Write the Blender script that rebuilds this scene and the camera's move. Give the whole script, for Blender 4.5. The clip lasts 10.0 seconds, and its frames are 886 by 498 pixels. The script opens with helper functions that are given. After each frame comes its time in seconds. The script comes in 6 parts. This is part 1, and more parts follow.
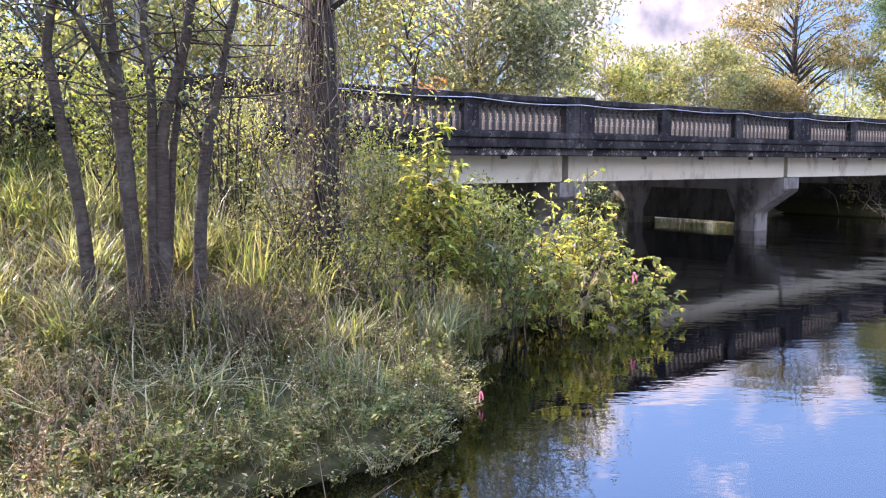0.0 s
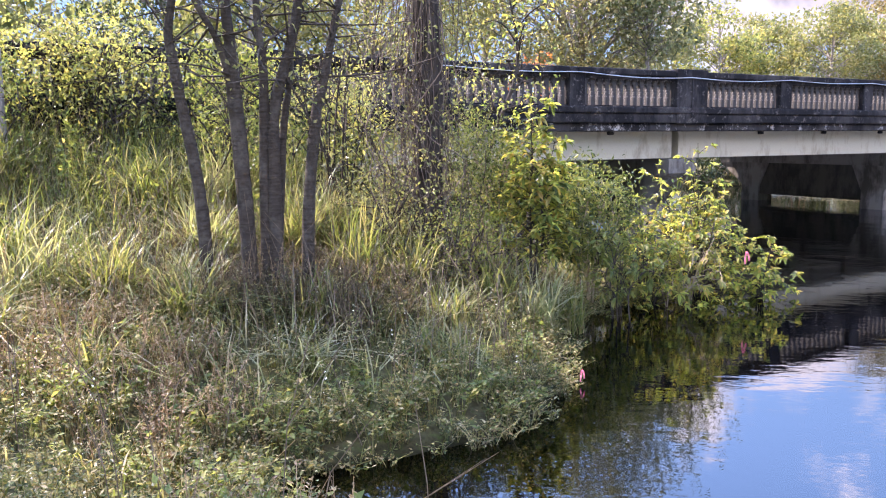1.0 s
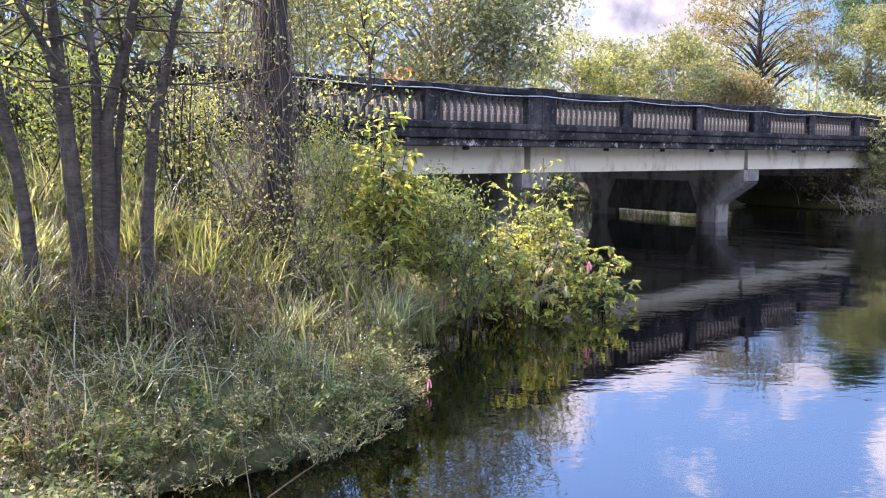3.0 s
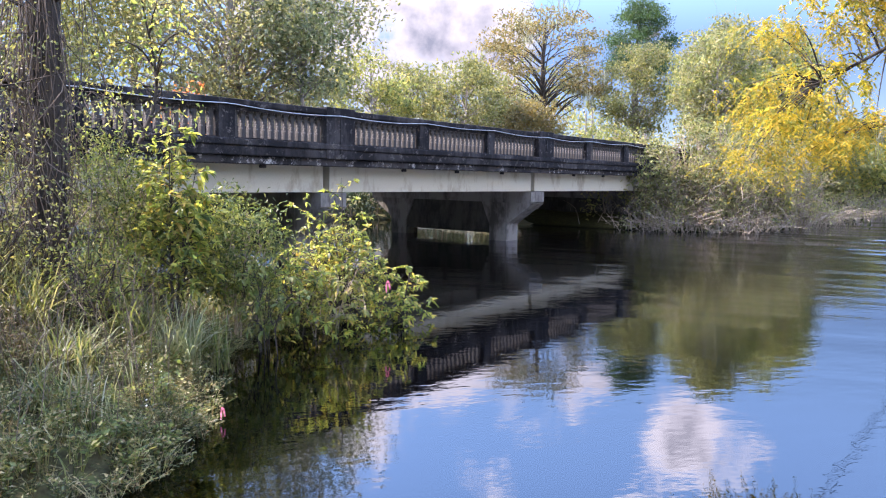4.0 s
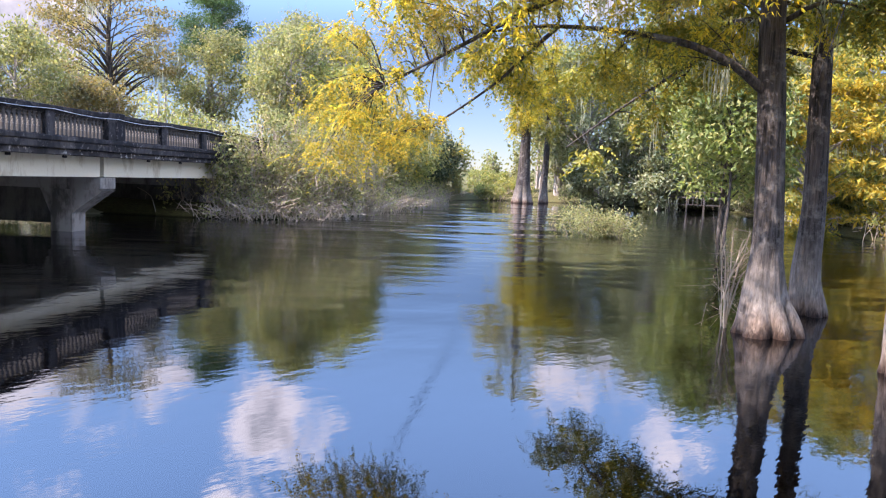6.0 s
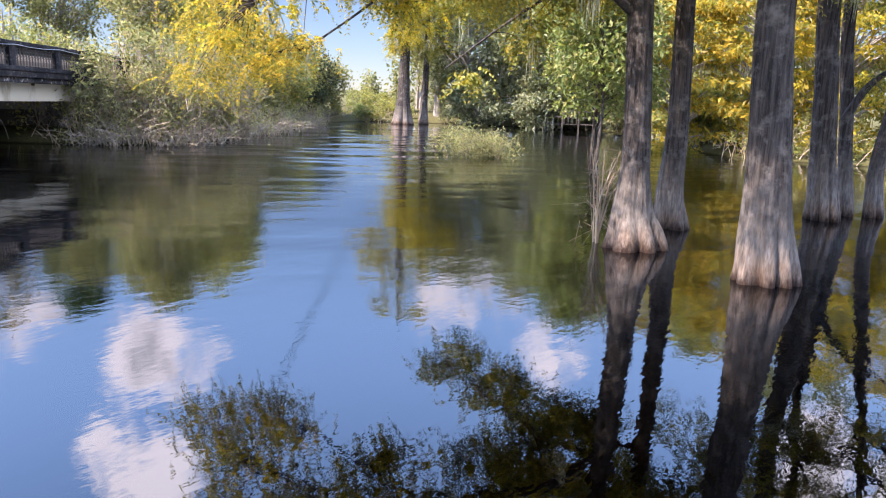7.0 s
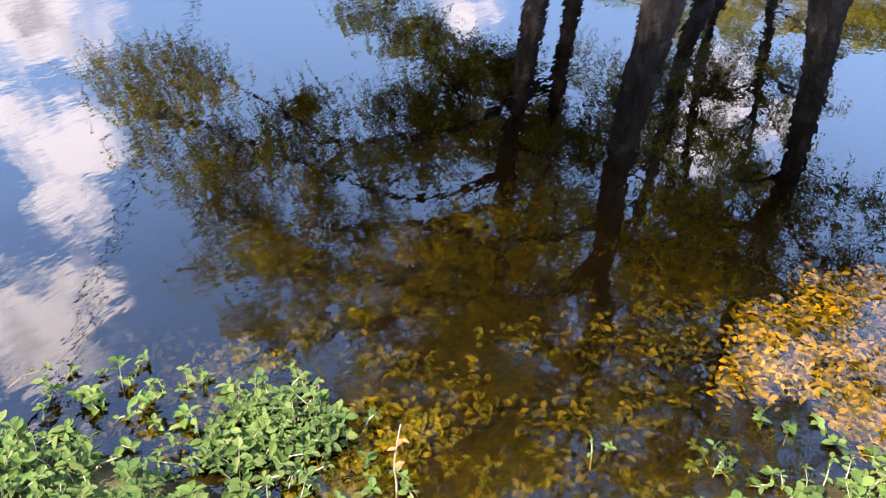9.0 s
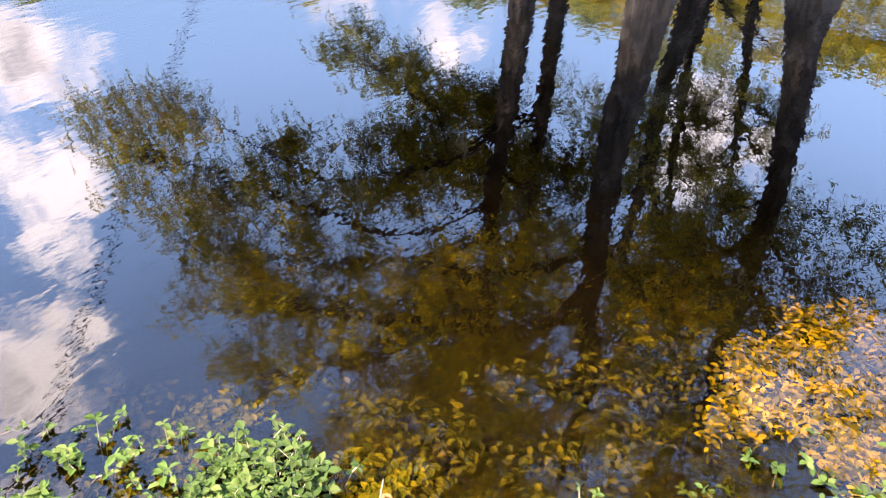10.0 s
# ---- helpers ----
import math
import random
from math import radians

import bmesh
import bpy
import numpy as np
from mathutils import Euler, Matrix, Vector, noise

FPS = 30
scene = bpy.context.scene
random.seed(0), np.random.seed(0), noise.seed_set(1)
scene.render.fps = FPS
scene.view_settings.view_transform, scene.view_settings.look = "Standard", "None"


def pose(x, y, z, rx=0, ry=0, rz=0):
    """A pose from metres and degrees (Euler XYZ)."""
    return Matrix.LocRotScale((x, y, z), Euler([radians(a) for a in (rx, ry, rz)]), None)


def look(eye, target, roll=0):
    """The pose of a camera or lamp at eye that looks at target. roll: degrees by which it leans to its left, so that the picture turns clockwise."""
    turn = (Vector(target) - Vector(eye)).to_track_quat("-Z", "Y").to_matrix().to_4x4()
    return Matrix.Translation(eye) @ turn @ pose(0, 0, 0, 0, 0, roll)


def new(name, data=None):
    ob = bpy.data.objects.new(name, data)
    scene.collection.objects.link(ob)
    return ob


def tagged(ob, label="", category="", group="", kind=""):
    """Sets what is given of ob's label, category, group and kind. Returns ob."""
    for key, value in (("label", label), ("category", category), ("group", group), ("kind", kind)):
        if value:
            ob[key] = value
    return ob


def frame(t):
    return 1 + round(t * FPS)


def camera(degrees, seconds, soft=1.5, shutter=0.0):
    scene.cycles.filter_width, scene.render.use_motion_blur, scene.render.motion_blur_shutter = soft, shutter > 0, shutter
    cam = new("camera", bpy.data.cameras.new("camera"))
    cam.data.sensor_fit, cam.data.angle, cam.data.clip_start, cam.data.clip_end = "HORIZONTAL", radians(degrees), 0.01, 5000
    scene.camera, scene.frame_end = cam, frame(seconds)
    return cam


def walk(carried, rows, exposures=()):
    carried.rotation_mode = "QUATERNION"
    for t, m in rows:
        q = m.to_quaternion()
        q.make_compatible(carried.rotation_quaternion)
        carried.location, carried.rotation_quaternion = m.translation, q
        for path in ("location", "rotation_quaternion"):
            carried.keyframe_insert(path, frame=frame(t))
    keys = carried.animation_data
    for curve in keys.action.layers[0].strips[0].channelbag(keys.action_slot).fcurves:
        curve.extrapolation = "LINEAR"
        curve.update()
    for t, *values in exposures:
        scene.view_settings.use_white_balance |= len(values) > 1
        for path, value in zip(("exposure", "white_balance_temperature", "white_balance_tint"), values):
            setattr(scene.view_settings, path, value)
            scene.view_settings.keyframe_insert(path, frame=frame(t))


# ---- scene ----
cam = camera(59.77, 10.0, soft=1.15)
PATH = [
    (0.0, pose(-0.000, 0.000, 2.310, 83.26, 0.62, 0.00)),
    (0.5, pose(-0.002, -0.008, 2.303, 82.16, 0.94, 4.51)),
    (1.0, pose(0.019, -0.013, 2.305, 81.70, 1.10, 7.71)),
    (1.5, pose(0.031, -0.023, 2.300, 81.38, 0.89, 6.59)),
    (2.0, pose(0.048, -0.041, 2.311, 81.43, 0.47, 4.07)),
    (3.5, pose(0.276, -0.026, 2.280, 83.34, -0.02, -7.90)),
    (4.0, pose(0.270, -0.006, 2.292, 84.10, -0.74, -16.65)),
    (4.5, pose(0.249, -0.014, 2.282, 84.80, -1.25, -25.74)),
    (5.0, pose(0.211, -0.014, 2.308, 85.04, -1.88, -35.25)),
    (5.5, pose(0.190, -0.006, 2.299, 85.24, -2.32, -42.21)),
    (7.0, pose(0.117, -0.063, 2.343, 78.62, -2.24, -56.03)),
    (7.5, pose(0.076, -0.086, 2.331, 73.06, -3.01, -60.18)),
    (8.0, pose(0.067, -0.092, 2.360, 65.49, -3.47, -63.10)),
    (8.5, pose(0.107, -0.065, 2.287, 57.67, -2.82, -63.76)),
    (9.0, pose(0.040, -0.071, 2.201, 53.69, -2.82, -62.30)),
    (9.5, pose(0.049, -0.068, 2.200, 51.13, -2.26, -61.37)),
    (10.0, pose(0.099, -0.075, 2.242, 55.98, -2.20, -63.72)),
]
walk(cam, PATH, exposures=[(0.0, 2.24, 6400, 33), (2.2, 2.24, 6400, 33), (3.5, 2.12, 6200, 30), (5.5, 1.98, 6200, 27), (7.0, 2.0, 6450, 27), (8.0, 2.08, 6650, 26), (8.5, 2.2, 6700, 25), (9.0, 2.35, 6900, 25), (9.5, 2.45, 7150, 26), (10.0, 2.6, 7300, 27)])

# ---------------------------------------------------------------- sky and sun
SUN_AZ, SUN_EL = -62.0, 50.0          # degrees, clockwise from +y


def toward(az, el):
    a, e = radians(az), radians(el)
    return Vector((math.sin(a) * math.cos(e), math.cos(a) * math.cos(e), math.sin(e)))


sun_data = bpy.data.lights.new("sun", "SUN")
sun_data.energy, sun_data.angle, sun_data.color = 5.0, radians(0.55), (1.0, 0.94, 0.83)
sun = new("sun", sun_data)
sun.matrix_world = look(toward(SUN_AZ, SUN_EL) * 100, (0, 0, 0))

world = bpy.data.worlds.new("sky")
scene.world = world
world.use_nodes = True
wt = world.node_tree
wt.nodes.clear()


def wn(kind, **props):
    n = wt.nodes.new(kind)
    for k, v in props.items():
        if k == "op":
            n.operation = v
        elif k == "clamp":
            n.use_clamp = v
    return n


def wlink(a, b):
    wt.links.new(a, b)


geo = wn("ShaderNodeTexCoord")
sky = wn("ShaderNodeTexSky")
sky.sky_type, sky.sun_disc = "NISHITA", False
sky.sun_elevation, sky.sun_rotation = radians(SUN_EL), radians(SUN_AZ)
sky.air_density, sky.dust_density, sky.ozone_density = 1.0, 0.0, 1.4
sky.altitude = 900.0

# heaps of cumulus: azimuth, elevation, radius, weight
HEAPS = [(16, 10, 10, 1.0), (8, 15, 9, 1.0), (24, 15, 6, 0.8), (20, 21, 4, 0.5), (36, 19, 5, 1.0), (34.5, 26, 4.5, 1.0),
         (33, 31, 3.5, 0.9), (30, 38, 5.5, 1.0), (24, 46, 5, 0.7), (58, 15, 5, 0.9), (66, 17, 5, 0.7), (46, 11.5, 3.5, 0.35),
         (84, 24, 7, 0.8), (-25, 20, 14, 0.8), (118, 46, 10, 0.8), (130, 25, 16, 0.9),
         (-80, 30, 16, 0.8), (180, 35, 18, 0.9), (-130, 20, 15, 0.8)]
heap_sum = None
for az_, el_, rad_, weight in HEAPS:
    dot = wn("ShaderNodeVectorMath", op="DOT_PRODUCT")
    wlink(geo.outputs["Generated"], dot.inputs[0])
    dot.inputs[1].default_value = toward(az_, el_)
    mr = wn("ShaderNodeMapRange")
    wlink(dot.outputs["Value"], mr.inputs["Value"])
    mr.inputs["From Min"].default_value = math.cos(radians(rad_ * 1.25))
    mr.inputs["From Max"].default_value = math.cos(radians(rad_ * 0.3))
    mr.inputs["To Max"].default_value = weight
    if heap_sum is None:
        heap_sum = mr.outputs["Result"]
    else:
        mx = wn("ShaderNodeMath", op="MAXIMUM")
        wlink(heap_sum, mx.inputs[0])
        wlink(mr.outputs["Result"], mx.inputs[1])
        heap_sum = mx.outputs[0]
puff = wn("ShaderNodeTexNoise")
wlink(geo.outputs["Generated"], puff.inputs["Vector"])
puff.inputs["Scale"].default_value, puff.inputs["Detail"].default_value, puff.inputs["Roughness"].default_value = 9.0, 7.0, 0.62
thick = wn("ShaderNodeMath", op="MULTIPLY_ADD")
wlink(puff.outputs["Fac"], thick.inputs[0])
thick.inputs[1].default_value = 2.6
thick.inputs[2].default_value = -1.38
total = wn("ShaderNodeMath", op="ADD")
wlink(thick.outputs[0], total.inputs[0])
wlink(heap_sum, total.inputs[1])
cover = wn("ShaderNodeMapRange")
cover.interpolation_type = "SMOOTHSTEP"
wlink(total.outputs[0], cover.inputs["Value"])
cover.inputs["From Min"].default_value, cover.inputs["From Max"].default_value = 0.42, 0.85
belly = wn("ShaderNodeMapRange")
fold_ = wn("ShaderNodeTexNoise")
wlink(geo.outputs["Generated"], fold_.inputs["Vector"])
fold_.inputs["Scale"].default_value, fold_.inputs["Detail"].default_value = 17.0, 5.0
lump = wn("ShaderNodeMath", op="MULTIPLY_ADD")
wlink(fold_.outputs["Fac"], lump.inputs[0])
lump.inputs[1].default_value = 2.2
wlink(total.outputs[0], lump.inputs[2])
wlink(lump.outputs[0], belly.inputs["Value"])
belly.inputs["From Min"].default_value, belly.inputs["From Max"].default_value = 1.95, 2.55
tint = wn("ShaderNodeMix")
tint.data_type = "RGBA"
wlink(belly.outputs["Result"], tint.inputs["Factor"])
high = wn("ShaderNodeSeparateXYZ")
wlink(geo.outputs["Generated"], high.inputs[0])
gain = wn("ShaderNodeMapRange")
wlink(high.outputs["Z"], gain.inputs["Value"])
gain.inputs["From Min"].default_value, gain.inputs["From Max"].default_value = 0.2, 0.52
crest = wn("ShaderNodeMix")
crest.data_type = "RGBA"
wlink(gain.outputs["Result"], crest.inputs["Factor"])
crest.inputs["A"].default_value, crest.inputs["B"].default_value = (1.85, 1.83, 1.85, 1), (15.0, 15.0, 15.1, 1)
wlink(crest.outputs["Result"], tint.inputs["A"])
hollow = wn("ShaderNodeMix")
hollow.data_type = "RGBA"
wlink(gain.outputs["Result"], hollow.inputs["Factor"])
hollow.inputs["A"].default_value, hollow.inputs["B"].default_value = (0.76, 0.83, 0.98, 1), (7.0, 7.2, 7.6, 1)
wlink(hollow.outputs["Result"], tint.inputs["B"])
mixed = wn("ShaderNodeMix")
mixed.data_type = "RGBA"
wlink(cover.outputs["Result"], mixed.inputs["Factor"])
rise = wn("ShaderNodeMapRange")
wlink(high.outputs["Z"], rise.inputs["Value"])
rise.interpolation_type = "SMOOTHSTEP"
rise.inputs["From Min"].default_value, rise.inputs["From Max"].default_value = 0.12, 0.52
low_sky = wn("ShaderNodeMix")
low_sky.data_type = "RGBA"
wlink(rise.outputs["Result"], low_sky.inputs["Factor"])
low_sky.inputs["A"].default_value, low_sky.inputs["B"].default_value = (0.19, 0.22, 0.26, 1), (2.36, 2.6, 2.52, 1)
clean = wn("ShaderNodeMix")
clean.data_type, clean.blend_type = "RGBA", "MULTIPLY"
clean.inputs["Factor"].default_value = 1.0
wlink(sky.outputs["Color"], clean.inputs["A"])
wlink(low_sky.outputs["Result"], clean.inputs["B"])
wlink(clean.outputs["Result"], mixed.inputs["A"])
wlink(tint.outputs["Result"], mixed.inputs["B"])
bg = wn("ShaderNodeBackground")
wlink(mixed.outputs["Result"], bg.inputs["Color"])
bg.inputs["Strength"].default_value = 0.14
wout = wn("ShaderNodeOutputWorld")
wlink(bg.outputs[0], wout.inputs["Surface"])

# ---------------------------------------------------------------- materials
class Nodes:
    """A material under construction."""

    def __init__(self, name):
        self.m = bpy.data.materials.new(name)
        self.m.use_nodes = True
        self.t = self.m.node_tree
        self.t.nodes.clear()
        self.out = self.t.nodes.new("ShaderNodeOutputMaterial")

    def add(self, kind, **inputs):
        n = self.t.nodes.new(kind)
        for k, v in inputs.items():
            self.put(n, k.replace("_", " "), v)
        return n

    def put(self, n, key, v):
        if isinstance(v, bpy.types.NodeSocket):
            self.t.links.new(v, n.inputs[key])
        else:
            n.inputs[key].default_value = v

    def noise(self, scale, detail=4.0, rough=0.55, vec=None, stretch=None):
        tc = self.add("ShaderNodeTexCoord")
        v = vec or tc.outputs["Object"]
        if stretch:
            mp = self.add("ShaderNodeMapping", Vector=v, Scale=stretch)
            v = mp.outputs["Vector"]
        return self.add("ShaderNodeTexNoise", Vector=v, Scale=scale, Detail=detail, Roughness=rough).outputs["Fac"]

    def ramp(self, fac, stops):
        r = self.add("ShaderNodeValToRGB", Fac=fac)
        e = r.color_ramp.elements
        while len(e) < len(stops):
            e.new(0.5)
        for el, (p, c) in zip(e, stops):
            el.position, el.color = p, (*c, 1)
        return r.outputs["Color"]

    def mix(self, fac, a, b, mode="MIX"):
        n = self.t.nodes.new("ShaderNodeMix")
        n.data_type, n.blend_type = "RGBA", mode
        for key, v in (("Factor", fac), ("A", a), ("B", b)):
            if isinstance(v, tuple) and len(v) == 3:
                v = (*v, 1)
            self.put(n, key, v)
        return n.outputs["Result"]

    def math(self, op, a, b=0.0):
        n = self.t.nodes.new("ShaderNodeMath")
        n.operation = op
        for i, v in enumerate((a, b)):
            if isinstance(v, bpy.types.NodeSocket):
                self.t.links.new(v, n.inputs[i])
            else:
                n.inputs[i].default_value = v
        return n.outputs[0]

    def bump(self, height, strength=0.4, distance=0.02):
        return self.add("ShaderNodeBump", Height=height, Strength=strength, Distance=distance).outputs["Normal"]

    def finish(self, shader):
        self.t.links.new(shader, self.out.inputs["Surface"])
        return self.m

    def solid(self, color, rough=0.8, normal=None, spec=0.3, metal=0.0):
        p = self.add("ShaderNodeBsdfPrincipled", Base_Color=color if not isinstance(color, tuple) else (*color, 1), Roughness=rough, Metallic=metal)
        p.inputs["Specular IOR Level"].default_value = spec
        if normal:
            self.put(p, "Normal", normal)
        return self.finish(p.outputs[0])


def leaf_material(name, colors, through_=0.55, rough=0.45, patch=0.9, spec=0.2):
    """Foliage: each leaf its own tone, larger patches of tone, light passing through."""
    n = Nodes(name)
    g = n.add("ShaderNodeNewGeometry")
    k = len(colors)
    col = n.ramp(g.outputs["Random Per Island"], [((i + 0.5) / k, c) for i, c in enumerate(colors)])
    big = n.noise(patch, 3.0)
    gain = n.ramp(big, [(0.3, (0.72, 0.72, 0.72)), (0.7, (1.5, 1.46, 1.36))])
    col = n.mix(1.0, col, gain, "MULTIPLY")
    p = n.add("ShaderNodeBsdfPrincipled", Base_Color=col, Roughness=rough)
    p.inputs["Specular IOR Level"].default_value = spec
    glow = n.mix(1.0, col, (1.55, 1.55, 0.85), "MULTIPLY")
    t = n.add("ShaderNodeBsdfTranslucent", Color=glow)
    s = n.add("ShaderNodeMixShader", Fac=through_)
    n.t.links.new(p.outputs[0], s.inputs[1])
    n.t.links.new(t.outputs[0], s.inputs[2])
    return n.finish(s.outputs[0])


def bark_material(name, dark, light, lichen=None, ring=False, fine=14.0):
    n = Nodes(name)
    furrow = n.noise(fine, 6.0, 0.65, stretch=(1, 1, 0.12) if not ring else (0.5, 0.5, 3.0))
    blot = n.noise(1.6, 3.0)
    col = n.ramp(furrow, [(0.32, dark), (0.68, light)])
    col = n.mix(n.math("MULTIPLY", blot, 0.7), col, n.mix(1.0, col, (1.5, 1.42, 1.3), "MULTIPLY"))
    if lichen:
        spots = n.ramp(n.noise(3.3, 5.0, 0.7), [(0.5, (0, 0, 0)), (0.66, (1, 1, 1))])
        col = n.mix(spots, col, lichen)
    return n.solid(col, 0.9, n.bump(furrow, 0.9, 0.03), 0.15)


def concrete_material(name, base, stain, amount, pale=None):
    n = Nodes(name)
    grain = n.noise(38.0, 5.0)
    run = n.noise(2.4, 6.0, 0.7, stretch=(1.0, 1.0, 0.35))
    blot = n.noise(0.9, 5.0, 0.65)
    f = n.math("ADD", n.math("MULTIPLY", run, 0.65), n.math("MULTIPLY", blot, 0.35))
    lo, hi = 0.62 - 0.3 * amount, 0.74 - 0.3 * amount
    col = n.ramp(f, [(lo, base), (hi, stain)])
    col = n.mix(n.math("MULTIPLY", grain, 0.5), col, n.mix(1.0, col, (0.6, 0.6, 0.6), "MULTIPLY"))
    if pale:
        chip = n.ramp(n.noise(7.0, 6.0, 0.75), [(0.56, (0, 0, 0)), (0.64, (1, 1, 1))])
        col = n.mix(chip, col, pale)
    return n.solid(col, 0.92, n.bump(n.math("ADD", grain, run), 0.35, 0.012), 0.2)


M = {}
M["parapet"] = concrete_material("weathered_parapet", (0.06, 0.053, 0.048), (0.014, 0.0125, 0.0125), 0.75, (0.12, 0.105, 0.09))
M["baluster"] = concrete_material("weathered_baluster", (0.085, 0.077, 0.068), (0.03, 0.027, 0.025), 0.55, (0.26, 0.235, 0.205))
M["slab_edge"] = concrete_material("stained_slab_edge", (0.06, 0.054, 0.05), (0.014, 0.0125, 0.0125), 0.6, (0.42, 0.39, 0.35))
M["girder"] = concrete_material("pale_concrete", (0.47, 0.425, 0.31), (0.25, 0.215, 0.145), 0.3)
M["pier"] = concrete_material("pier_concrete", (0.21, 0.19, 0.16), (0.07, 0.06, 0.047), 0.5)
# abutments and web walls: shade under the deck put into the concrete colour
M["abutment"] = concrete_material("shaded_abutment", (0.075, 0.066, 0.052), (0.03, 0.027, 0.021), 0.55)
n = Nodes("asphalt")
M["asphalt"] = n.solid(n.ramp(n.noise(60.0), [(0.3, (0.04, 0.04, 0.042)), (0.7, (0.07, 0.068, 0.066))]), 0.9)
n = Nodes("cable_sheath")
M["conduit"] = n.solid(n.ramp(n.noise(3.0), [(0.3, (0.33, 0.33, 0.32)), (0.7, (0.52, 0.51, 0.49))]), 0.5)
n = Nodes("black_cable")
M["cable"] = n.solid((0.012, 0.012, 0.013), 0.6)
# darkened for the dock: shade of the wooded bank put into the wood
n = Nodes("old_wood")
M["wood"] = n.solid(n.ramp(n.noise(9.0, 5.0, 0.6, stretch=(1, 1, 0.2)), [(0.3, (0.022, 0.018, 0.014)), (0.7, (0.075, 0.062, 0.05))]), 0.85)
n = Nodes("ribbon")
M["ribbon"] = n.solid(n.ramp(n.noise(22.0), [(0.3, (0.72, 0.13, 0.19)), (0.7, (0.85, 0.26, 0.32))]), 0.45)

# cypress bark: stringy grey-brown above with the upper trunk's shade put into its colour, pale worn foot, dark wet band
# at the waterline
n = Nodes("cypress_bark")
height = n.add("ShaderNodeSeparateXYZ", Vector=n.add("ShaderNodeTexCoord").outputs["Object"]).outputs["Z"]
string_ = n.noise(19.0, 7.0, 0.72, stretch=(1, 1, 0.06))
blot = n.noise(2.2, 4.0, 0.6)
upper = n.ramp(string_, [(0.38, (0.012, 0.0095, 0.008)), (0.68, (0.088, 0.072, 0.06))])
upper = n.mix(n.ramp(n.noise(3.3, 5.0, 0.7), [(0.5, (0, 0, 0)), (0.68, (0.8, 0.8, 0.8))]), upper, (0.15, 0.132, 0.112))
foot = n.ramp(n.noise(22.0, 5.0, 0.65, stretch=(1, 1, 0.2)), [(0.3, (0.06, 0.047, 0.037)), (0.7, (0.24, 0.205, 0.17))])
rise = n.math("ADD", height, n.math("MULTIPLY", blot, 1.1))
up = n.add("ShaderNodeMapRange", Value=rise, From_Min=0.9, From_Max=2.0).outputs["Result"]
col = n.mix(up, foot, upper)
rust = n.add("ShaderNodeMapRange", Value=rise, From_Min=0.55, From_Max=1.0).outputs["Result"]
col = n.mix(rust, n.mix(1.0, col, (0.80, 0.64, 0.53), "MULTIPLY"), col)
wet = n.add("ShaderNodeMapRange", Value=n.math("ADD", height, n.math("MULTIPLY", n.noise(14.0, 5.0, 0.7, stretch=(1, 1, 0.3)), 0.5)), From_Min=0.26, From_Max=0.44).outputs["Result"]
col = n.mix(wet, n.mix(1.0, col, (0.20, 0.16, 0.14), "MULTIPLY"), col)
M["bark_cypress"] = n.solid(col, 0.88, n.bump(n.math("ADD", string_, n.math("MULTIPLY", blot, 0.4)), 1.0, 0.035), 0.2)
M["bark_dark"] = bark_material("dark_bark", (0.022, 0.018, 0.015), (0.075, 0.062, 0.05))
M["bark_smooth"] = bark_material("smooth_bark", (0.030, 0.024, 0.018), (0.066, 0.054, 0.042), (0.105, 0.09, 0.07), ring=True)
M["vine"] = bark_material("vine_bark", (0.05, 0.038, 0.028), (0.15, 0.12, 0.095))
M["stalk"] = bark_material("dead_stalks", (0.07, 0.05, 0.034), (0.19, 0.145, 0.10))
M["bark_grey"] = bark_material("grey_bark", (0.11, 0.095, 0.08), (0.30, 0.27, 0.235))
M["twig"] = bark_material("dry_twigs", (0.15, 0.115, 0.078), (0.36, 0.295, 0.215))

M["leaf_gold"] = leaf_material("gold_cypress_needles", [(0.26, 0.23, 0.035), (0.42, 0.32, 0.032), (0.15, 0.16, 0.033), (0.50, 0.36, 0.034), (0.30, 0.25, 0.035), (0.08, 0.10, 0.026)], 0.58)
M["leaf_amber"] = leaf_material("amber_cypress_needles", [(0.52, 0.40, 0.035), (0.62, 0.44, 0.035), (0.36, 0.30, 0.035), (0.19, 0.20, 0.04), (0.58, 0.40, 0.03)], 0.75)
M["leaf_yellow"] = leaf_material("bright_yellow_needles", [(0.35, 0.26, 0.04), (0.42, 0.295, 0.04), (0.23, 0.20, 0.04), (0.12, 0.14, 0.04), (0.38, 0.26, 0.036), (0.17, 0.17, 0.04)], 0.58)
M["leaf_cypress"] = leaf_material("cypress_needles", [(0.11, 0.125, 0.026), (0.19, 0.17, 0.027), (0.075, 0.095, 0.021), (0.27, 0.21, 0.026)], 0.32)
M["leaf_rust"] = leaf_material("autumn_cypress_needles", [(0.16, 0.14, 0.075), (0.19, 0.145, 0.065), (0.11, 0.11, 0.06), (0.22, 0.155, 0.06)], 0.4)
M["leaf_olive"] = leaf_material("olive_leaves", [(0.145, 0.155, 0.07), (0.21, 0.215, 0.10), (0.10, 0.11, 0.054), (0.275, 0.245, 0.11)], 0.42, patch=0.35)
M["leaf_pale"] = leaf_material("pale_shrub_leaves", [(0.20, 0.21, 0.085), (0.28, 0.265, 0.115), (0.115, 0.125, 0.055), (0.33, 0.27, 0.14), (0.08, 0.09, 0.04)], 0.4)
M["leaf_mid"] = leaf_material("evergreen_leaves", [(0.12, 0.14, 0.07), (0.19, 0.20, 0.105), (0.28, 0.28, 0.18), (0.075, 0.09, 0.045)], 0.38, patch=0.6)
